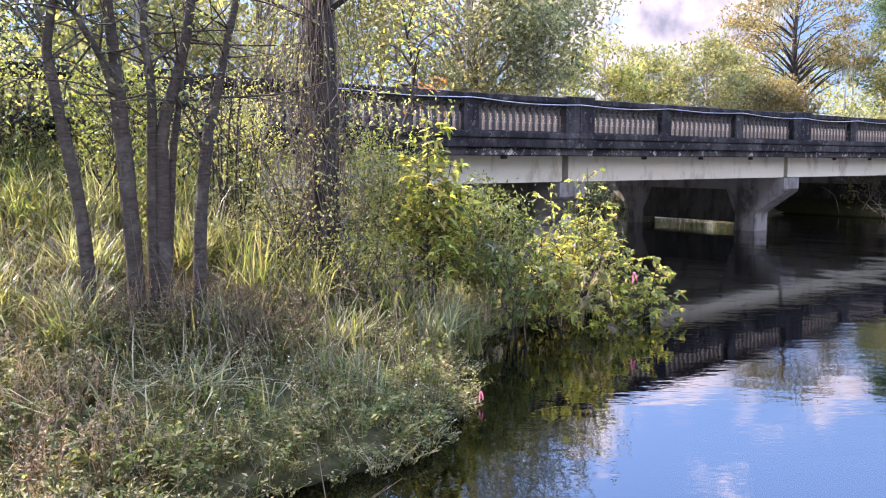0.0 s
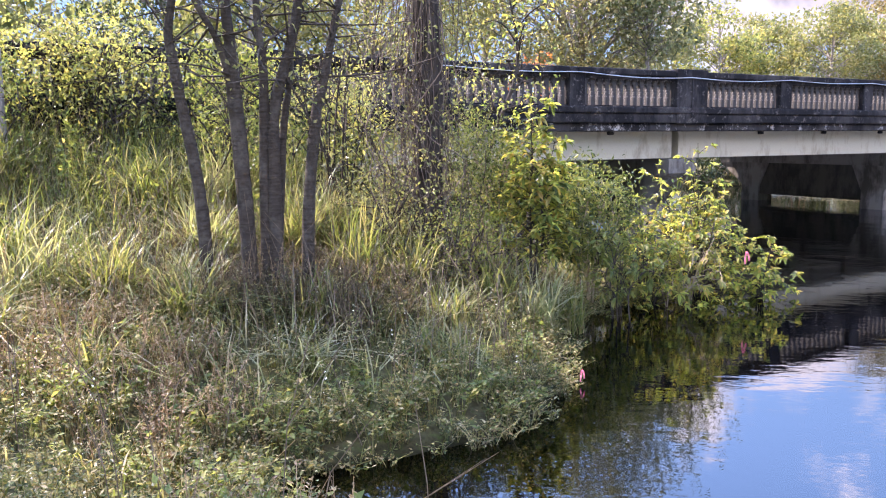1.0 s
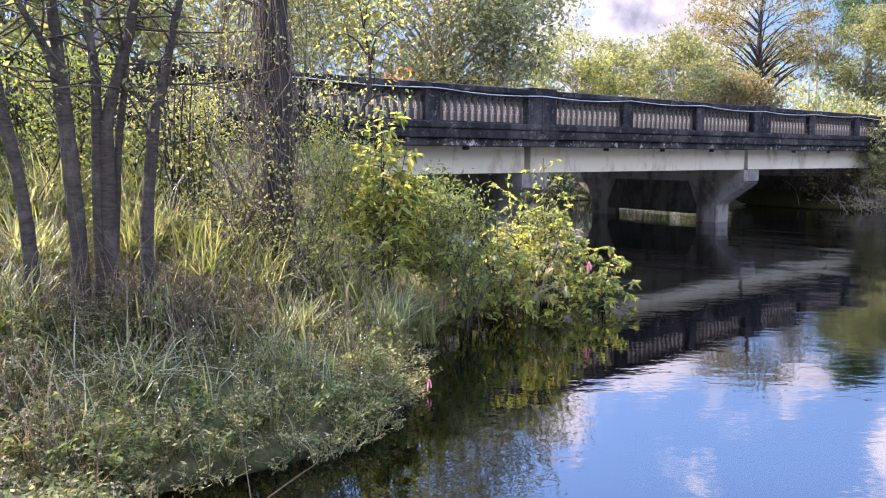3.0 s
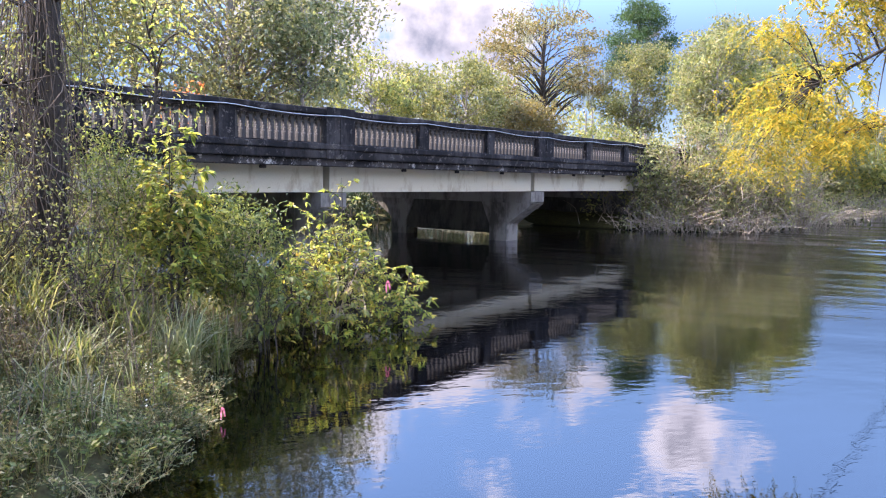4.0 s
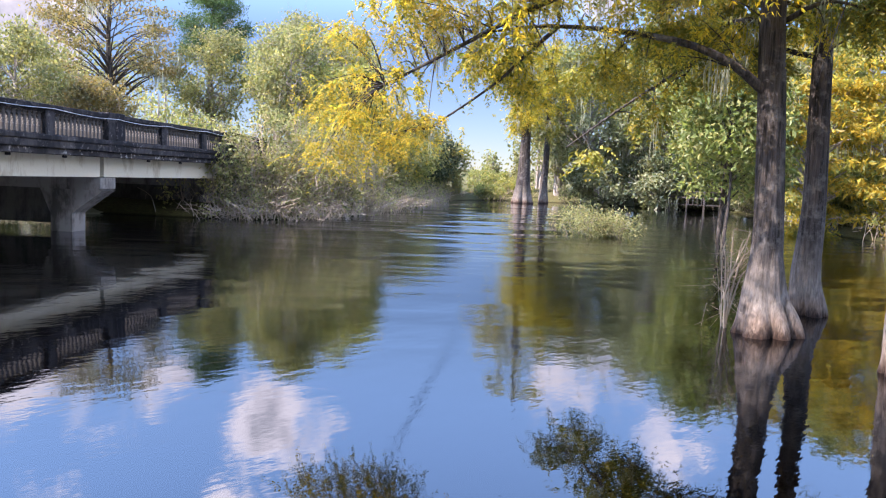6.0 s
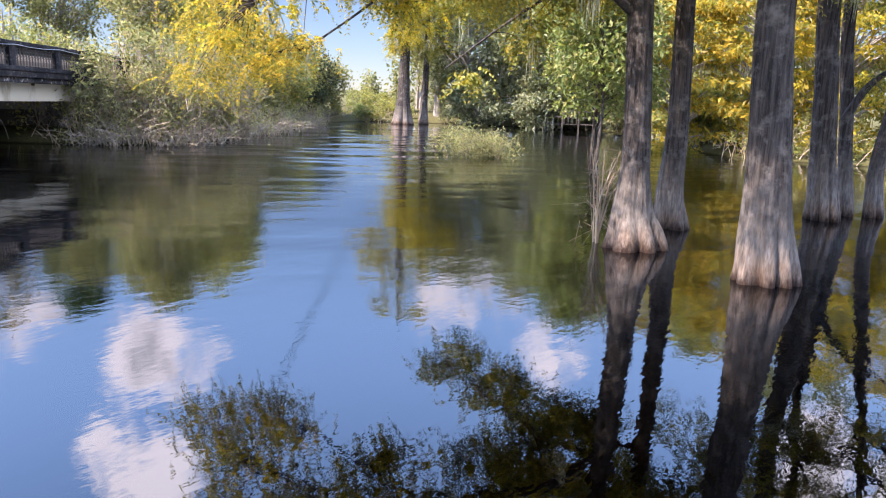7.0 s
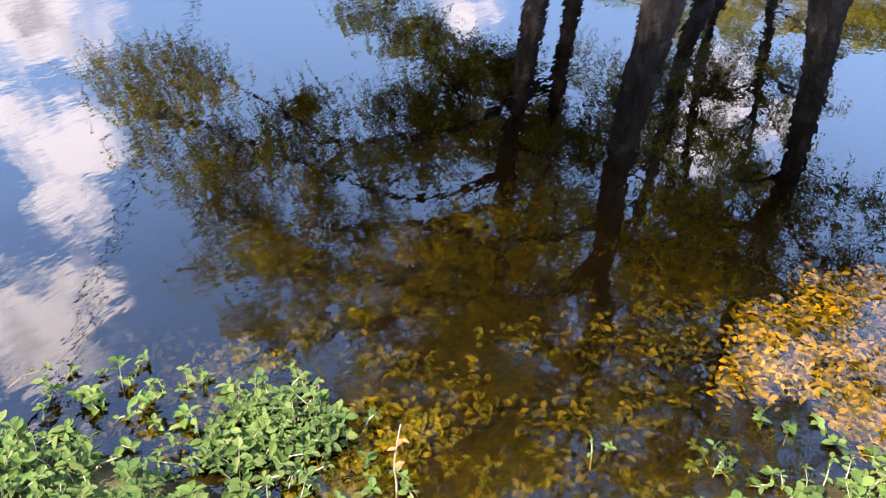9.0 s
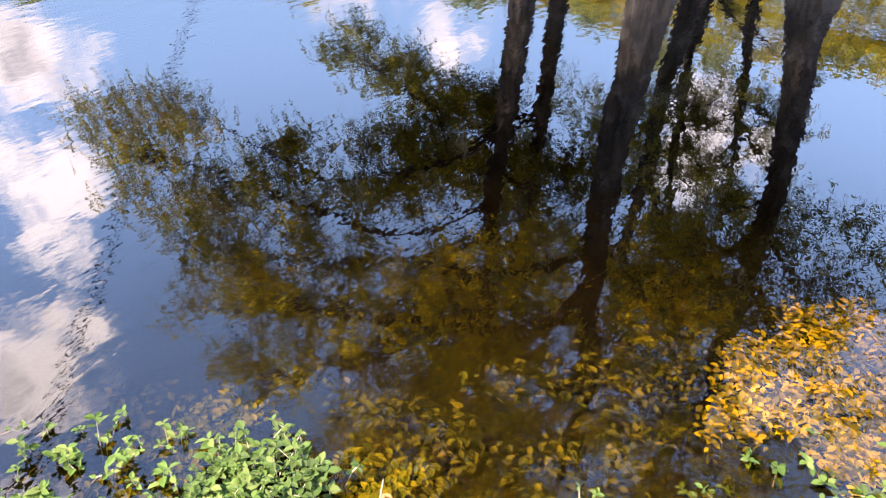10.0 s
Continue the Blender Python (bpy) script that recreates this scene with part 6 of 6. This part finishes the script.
def weed_proto(height, pairs, size, flowers):
    h, fl = Heap(), Heap()
    for q in range(2):
        e = np.array([rng.normal(0, 0.16), rng.normal(0, 0.16), 1.0]) * height * rng.uniform(0.7, 1)
        L = spline([(0, 0, 0), e * 0.5 + rng.normal(0, 0.03, 3), e], 4)
        h.put(*tube(L, np.linspace(0.004, 0.0015, 4), 3))
        t_ = rng.uniform(0.15, 1.0, pairs)
        o = np.stack([np.interp(t_, np.linspace(0, 1, 4), L[:, c]) for c in range(3)], 1)
        h.put(*leaves(o, size, 0.3, (0, 0, 0.2), 0.5))
        if flowers:
            fl.put(*leaves(e + rng.normal(0, 0.045, (flowers, 3)), 0.010, 0.9))
    return h, fl


def weeds(name, label, spots, leaf, protos, height=(0.6, 1.2)):
    lv, fl = Heap(), Heap()
    pick = rng.integers(0, len(protos), len(spots))
    for n_, (h, f) in enumerate(protos):
        s_ = spots[pick == n_]
        if not len(s_):
            continue
        turn, size = rng.uniform(0, 6.28, len(s_)), rng.uniform(*height, len(s_))
        scatter(lv, np.concatenate(h.v), np.concatenate(h.f), s_, turn, size)
        if f.n:
            scatter(fl, np.concatenate(f.v), np.concatenate(f.f), s_, turn, size)
    root = empty(name, label=label, category="weeds", kind="stuff")
    np_part("leaves", lv, M[leaf], root)
    if fl.n:
        np_part("flowers", fl, M["leaf_flower"], root, "tiny white flowers")


def patches(spots, seed, cut):
    """Keeps the spots that fall in uneven patches."""
    v = np.array([noise.noise(Vector((x * 0.55 + seed, y * 0.55 - seed, seed))) for x, y, _ in spots])
    return spots[v + rng.normal(0, 0.12, len(spots)) > cut]


def bushy_weed(height, wide, stems, per, size, width=0.42, flowers=0):
    """A low weed: spreading stems set with level leaves."""
    h, fl = Heap(), Heap()
    for q in range(stems):
        g = rng.uniform(0, 6.28)
        r = wide * rng.uniform(0.2, 1.0)
        e = np.array([math.cos(g) * r, math.sin(g) * r, height * rng.uniform(0.45, 1.0)])
        L = np.array([(0, 0, -0.03), (e[0] * 0.35, e[1] * 0.35, e[2] * 0.6), e])
        h.put(*tube(L, (0.0032, 0.0026, 0.0014), 3))
        t_ = rng.uniform(0.25, 1.05, per) ** 0.8
        o = np.stack([np.interp(t_ * 2, (0, 1, 2), L[:, c]) for c in range(3)], 1) + rng.normal(0, 0.012, (per, 3))
        h.put(*level_leaves(o, size, width))
        if flowers and q < flowers:
            fl.put(*leaves(e + rng.normal(0, 0.02, (3, 3)), 0.014, 0.9))
    return h, fl


asters = [weed_proto(0.5, 26, 0.034, 3 if q == 0 else 0) for q in range(6)]
mats = [bushy_weed(0.34, 0.2, 7, 11, 0.036, 0.4, 1 if q == 0 else 0) for q in range(6)]
wide_mats = [bushy_weed(0.30, 0.22, 6, 9, 0.055, 0.5) for q in range(5)]
fine_mats = [bushy_weed(0.44, 0.2, 8, 12, 0.026, 0.35) for q in range(5)]
weeds("bank_weeds", "slender grey-green weeds standing over the river bank", bank_spots(9000, -7, 3, 2.4, 11, 0.25, 3.8)[:420], "leaf_weed", asters, (0.4, 1.0))
weeds("matted_weeds", "dense small-leaved grey-green weeds matting the river bank", bank_spots(9000, -6, 2, 2.5, 10, 0.0, 3.6)[:780], "leaf_weed", mats, (0.6, 1.25))
weeds("green_mats", "fresh green leafy weeds in patches on the bank", patches(bank_spots(12000, -6, 2, 2.6, 10, 0.0, 3.6), 9.1, 0.05)[:330], "leaf_fresh", wide_mats, (0.6, 1.2))
weeds("russet_weeds", "russet and straw-coloured dying weeds in patches on the bank", patches(bank_spots(14000, -6, 2, 3.0, 10, 0.15, 4.0), 3.7, 0.0)[:380], "leaf_russet", fine_mats, (0.6, 1.3))
weeds("bramble", "dark brown dying bramble round the feet of the alders", bank_spots(6000, -4.4, -1.2, 6.6, 8.0, 0.3, 12)[:170], "leaf_bramble", fine_mats, (0.9, 1.5))
weeds("dry_weeds", "dry brown seeding weeds on the river bank", patches(bank_spots(12000, -7, 3, 3.2, 11, 0.25, 4.5), 3.7, 0.0)[:330], "leaf_dry", [weed_proto(0.6, 20, 0.028, 0) for q in range(4)], (0.5, 1.25))
weeds("edge_weeds", "low green weeds spreading over the waterline", bank_spots(9000, -3, 2.6, 2.6, 12.5, -0.2, 0.45)[:420], "leaf_weed", [bushy_weed(0.2, 0.24, 6, 9, 0.036, 0.42) for q in range(4)], (0.6, 1.3))
back = [weed_proto(0.9, 26, 0.06, 0) for q in range(4)]
weeds("slope_weeds", "tall sunlit weeds on the embankment slope", bank_spots(9000, -12, 0, 6.5, 14.5, 3.0, 12)[:460], "leaf_fresh", back)

# dead brush: bare brown stalks
h = Heap()
for x, y, z_ in np.concatenate([bank_spots(2600, -6.5, 1.2, 5.8, 9.6, 0.5, 9)[:300], bank_spots(1500, -7, 2, 3, 9, 0.1, 4)[:120]]):
    e = np.array([rng.normal(0, 0.3), rng.normal(0, 0.3), rng.uniform(0.4, 1.2)])
    h.put(*tube(np.array([(x, y, z_ - 0.05), (x + e[0] * 0.4, y + e[1] * 0.4, z_ + e[2] * 0.65), (x + e[0], y + e[1], z_ + e[2])]), (0.0035, 0.003, 0.0015), 3))
    if rng.uniform() < 0.5:
        f = rng.normal(0, 0.2, 3)
        h.put(*tube(np.array([(x + e[0] * 0.4, y + e[1] * 0.4, z_ + e[2] * 0.65), (x + e[0] * 0.6 + f[0], y + e[1] * 0.6 + f[1], z_ + e[2] * 0.9 + abs(f[2]))]), (0.003, 0.0015), 3))
brush = new("dead_brush", h.mesh("dead_brush", M["stalk"]))
tagged(brush, "tangle of thin dead brown stalks among the weeds", "brush", kind="stuff")

# thicket between the trees and the parapet
for x, y, hh, r, lf in ((-2.9, 9.9, 2.2, 0.8, "leaf_olive"), (-4.0, 9.5, 1.5, 0.6, "leaf_fresh"), (-1.0, 8.8, 1.0, 0.45, "leaf_fresh"), (-2.1, 10.6, 2.0, 0.7, "leaf_olive"), (-0.55, 10.7, 1.5, 0.6, "leaf_fresh"), (-6.4, 10.2, 1.8, 0.8, "leaf_olive"), (-6.8, 8.4, 1.8, 0.8, "leaf_fresh"), (-1.9, 9.0, 1.2, 0.5, "leaf_olive")):
    shrub("thicket_shrub", "loose small-leaved shrub of the thicket below the parapet", x, y, hh, (r, r, hh * 0.42), lf, stems=7, clumps=26, per=60, size=0.05, width=0.5, spread=0.3, bare=6, bark="bark_dark", group="thicket below the parapet", droop=0.3)

for s_, p, hh, r, lf in ((-4.2, 12.6, 1.7, 0.9, "leaf_yellowgreen"), (-2.4, 12.4, 1.9, 0.9, "leaf_fresh"), (-0.6, 12.5, 1.6, 0.8, "leaf_yellowgreen"), (1.0, 12.3, 1.9, 0.9, "leaf_yellowgreen"), (2.6, 12.2, 1.6, 0.8, "leaf_fresh"), (4.2, 12.0, 1.6, 0.8, "leaf_yellowgreen"), (-6.0, 12.6, 1.8, 0.9, "leaf_fresh")):
    x, y = BU * s_ + BN * (p - 0.7)
    shrub("parapet_shrub", "yellow-green leafy shrub growing up against the parapet", x, y, hh, (r, r * 0.6, hh * 0.45), lf, stems=7, clumps=42, per=62, size=0.075, width=0.5, spread=0.34, bare=4, bark="bark_dark", group="shrubs against the parapet", droop=0.3)


def tussock(name, label, x, y, blades_, length, lean, material, width=0.008, radius=0.22, group="grass tussocks"):
    root, base = plant_base(name, x, y, label, "grass", group)
    h = Heap()
    a, r = rng.uniform(0, 6.28, blades_), radius * np.sqrt(rng.uniform(0, 1, blades_))
    h.put(*blades(np.stack([np.cos(a) * r, np.sin(a) * r, np.full(blades_, -0.05)], 1), length, lean, width))
    ob = np_part("grass_tuft", h, M[material], root)
    return root


for x, y, k, n_, ln, m_ in [(a_, b_, int(c_ * 0.5), d_ * 0.85, e_ + 0.15, f_) for a_, b_, c_, d_, e_, f_ in ((-0.55, 8.7, 420, 1.15, 0.5, "grass"), (-0.1, 8.55, 360, 1.0, 0.6, "grass_pale"), (-1.5, 8.4, 420, 1.05, 0.6, "grass"), (-1.0, 7.6, 300, 0.8, 0.7, "grass"), (-2.2, 7.0, 320, 0.8, 0.8, "grass"),
                            (-3.2, 6.4, 360, 0.9, 0.9, "grass"), (-4.1, 6.6, 420, 1.1, 0.8, "grass"), (-4.6, 5.6, 360, 1.0, 0.9, "grass"), (-3.5, 5.3, 260, 0.7, 0.9, "grass"), (0.25, 9.0, 300, 0.9, 0.5, "grass"),
                            (-2.0, 6.0, 220, 0.6, 0.9, "grass_pale"), (-0.9, 6.6, 200, 0.6, 0.8, "grass"), (-2.9, 8.5, 340, 1.1, 0.6, "grass"), (-3.8, 8.0, 400, 1.1, 0.6, "grass_pale"))]:
    tussock("grass_tussock", "tall arching green grass tussock on the bank" if m_ == "grass" else "tall arching straw-pale grass tussock on the bank", x, y, k, n_, ln, m_, 0.008)

for q in range(34):
    x, y = rng.uniform(-8.5, -3.4), rng.uniform(6.6, 9.8)
    if rng.uniform() < 0.3:
        x, y = rng.uniform(-3.2, -1.6), rng.uniform(8.2, 9.6)
    tussock("grass_tussock", "tall sunlit grass tussock arching over the slope", x, y, 190, rng.uniform(0.7, 1.1), rng.uniform(0.6, 1.0), "grass" if q % 3 else "grass_pale", 0.007, 0.3)

h = Heap()
s_ = bank_spots(60000, -14, 3, 3, 15, 0.15, 14)
h.put(*blades(s_[:9000], 0.32, 0.9, 0.006))
root = empty("bank_grass", label="long uneven grass over bank and embankment", category="grass", kind="stuff")
np_part("blades", h, M["grass"], root)
h = Heap()
h.put(*blades(bank_spots(30000, -14, 2, 5, 15, 0.5, 14)[:4000], 0.55, 0.9, 0.006))
np_part("dry_blades", h, M["grass_pale"], root, "dry straw-coloured blades")
h = Heap()
s_ = np.concatenate([bank_spots(60000, -13, -0.6, 7.6, 14.5, 1.5, 14)[:11500], bank_spots(30000, -9, -3.6, 5.6, 9, 2.0, 14)[:1200]])
h.put(*blades(s_, 0.66, 1.0, 0.0055))
root = empty("slope_grass", label="tall bright sunlit grass arching over the embankment slope", category="grass", kind="stuff")
np_part("blades", h, M["grass_lit"], root)

# ------------------------------------------------ at the camera's feet
h, st = Heap(), Heap()
s_ = bank_spots(30000, -0.2, 2.9, -1.6, 3.0, -0.45, 0.8)
d_ = shore_distance(s_[:, 0], s_[:, 1])
clump = np.array([noise.noise(Vector((x * 3.1, y * 3.1, 1.7))) for x, y, _ in s_])
lush = np.where(s_[:, 1] > 0.72, 1.0, np.where((s_[:, 1] < -0.2) & (s_[:, 0] > 1.6), 0.7, 0.16))
keep = lush * np.interp(d_, (-0.45, -0.1, 0.05, 0.3), (0.02, 0.16, 0.45, 1.0)) * np.clip(0.8 + 1.4 * clump, 0.45, 1)
ok = rng.uniform(0, 1, len(s_)) < keep
s_ = np.column_stack([s_, np.clip(0.85 + 1.2 * clump, 0.4, 1.4)])[ok][:3600]
# a patch that stands out in the shallows
s_ = np.concatenate([s_, np.column_stack([rng.normal(1.44, 0.11, 120), rng.normal(1.25, 0.11, 120), np.zeros(120), np.full(120, 0.7)]), np.column_stack([rng.normal(1.56, 0.04, 14), rng.normal(1.12, 0.04, 14), np.zeros(14), np.full(14, 0.8)])])
for q in s_:
    hgt = rng.uniform(0.03, 0.11) * q[3]
    foot = np.array([q[0], q[1], max(q[2], -0.03)])
    e = foot + (rng.normal(0, 0.05), rng.normal(0, 0.05), hgt)
    st.put(*tube(np.stack([foot - (0, 0, 0.05), (foot + e) / 2, e]), (0.003, 0.0025, 0.0015), 3))
    t_ = np.repeat(np.array([0.5, 0.8, 1.0]), (2, 2, 3))[:, None]
    a = rng.uniform(0, 6.28) + np.array([0, 3.14, 1.57, 4.71, 0.4, 2.5, 4.6]) + rng.normal(0, 0.25, 7)
    d = np.stack([np.cos(a), np.sin(a), np.full(7, 0.35)], 1)
    h.put(*broad_leaves(foot + (e - foot) * t_, rng.uniform(0.022, 0.052), d, 0.55, 0.25))
root = empty("ground_cover", label="low light green broad-leaved plants at the water's edge", category="ground cover", kind="stuff")
np_part("leaves", h, M["leaf_cover"], root)
np_part("stems", st, M["twig"], root)

# sunken plants in the shallows
def sunken(name, label, k, x0, x1, y0, y1, lo, hi, leaf, size, per, cut=0.0, lowest=-9.0):
    x, y = rng.uniform(x0, x1, k), rng.uniform(y0, y1, k)
    d = shore_distance(x, y)
    v = np.array([noise.noise(Vector((p * 1.6, q * 1.6, 4.2))) for p, q in zip(x, y)])
    ok = (d < -lo) & (d > -hi) & (v > cut)
    h = Heap()
    for p, q in zip(x[ok], y[ok]):
        z0 = max(float(land(p, q)), lowest)
        o = np.stack([np.full(per, p), np.full(per, q), z0 + (-0.03 - z0) * rng.uniform(0.1, 0.9, per)], 1) + rng.normal(0, 0.03, (per, 3)) * (1, 1, 0)
        a = rng.uniform(0, 6.28, per)
        h.put(*broad_leaves(o, size, np.stack([np.cos(a), np.sin(a), np.full(per, 0.3)], 1), 0.5, 0.2))
    tagged(new(name, h.mesh(name, M[leaf])), label, "water weeds", kind="stuff")


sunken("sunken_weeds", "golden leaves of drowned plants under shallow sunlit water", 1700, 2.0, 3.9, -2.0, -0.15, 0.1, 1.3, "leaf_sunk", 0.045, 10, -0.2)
sunken("shallow_weeds", "olive-gold leafy plants growing just under the water", 620, 1.15, 1.95, 0.75, 1.75, 0.0, 0.7, "leaf_shallows", 0.04, 6, -0.2, -0.12)
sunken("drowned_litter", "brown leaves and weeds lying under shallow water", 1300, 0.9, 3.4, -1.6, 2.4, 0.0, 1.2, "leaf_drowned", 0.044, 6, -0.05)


def seedling(x, y, z_):
    root = empty("seedling", (x, y, z_), "small bare-stemmed seedling with a few red leaves at the water's edge", "seedling")
    h = Heap()
    h.put(*tube(spline([(0, 0, -0.25), (0.004, 0.0, 0.0), (-0.006, 0.006, 0.12), (0.012, 0.004, 0.24), (0.02, 0.0, 0.30)], 12), np.linspace(0.005, 0.002, 12), 6))
    np_part("stem", h, M["twig"], root, "thin pinkish stem", True)
    for o, d in (((0.006, 0.0, 0.21), (0.9, 0.2, 0.25)), ((0.004, 0.002, 0.2), (-0.7, 0.6, 0.1)), ((-0.004, 0.006, 0.1), (0.8, -0.4, 0.1)), ((0.012, 0.0, 0.235), (0.2, -0.9, 0.4))):
        h = Heap()
        h.put(*broad_leaves([o], 0.05, [d], 0.55, 0.3))
        np_part("leaf", h, M["leaf_red"], root)


seedling(1.44, 0.72, 0.02)
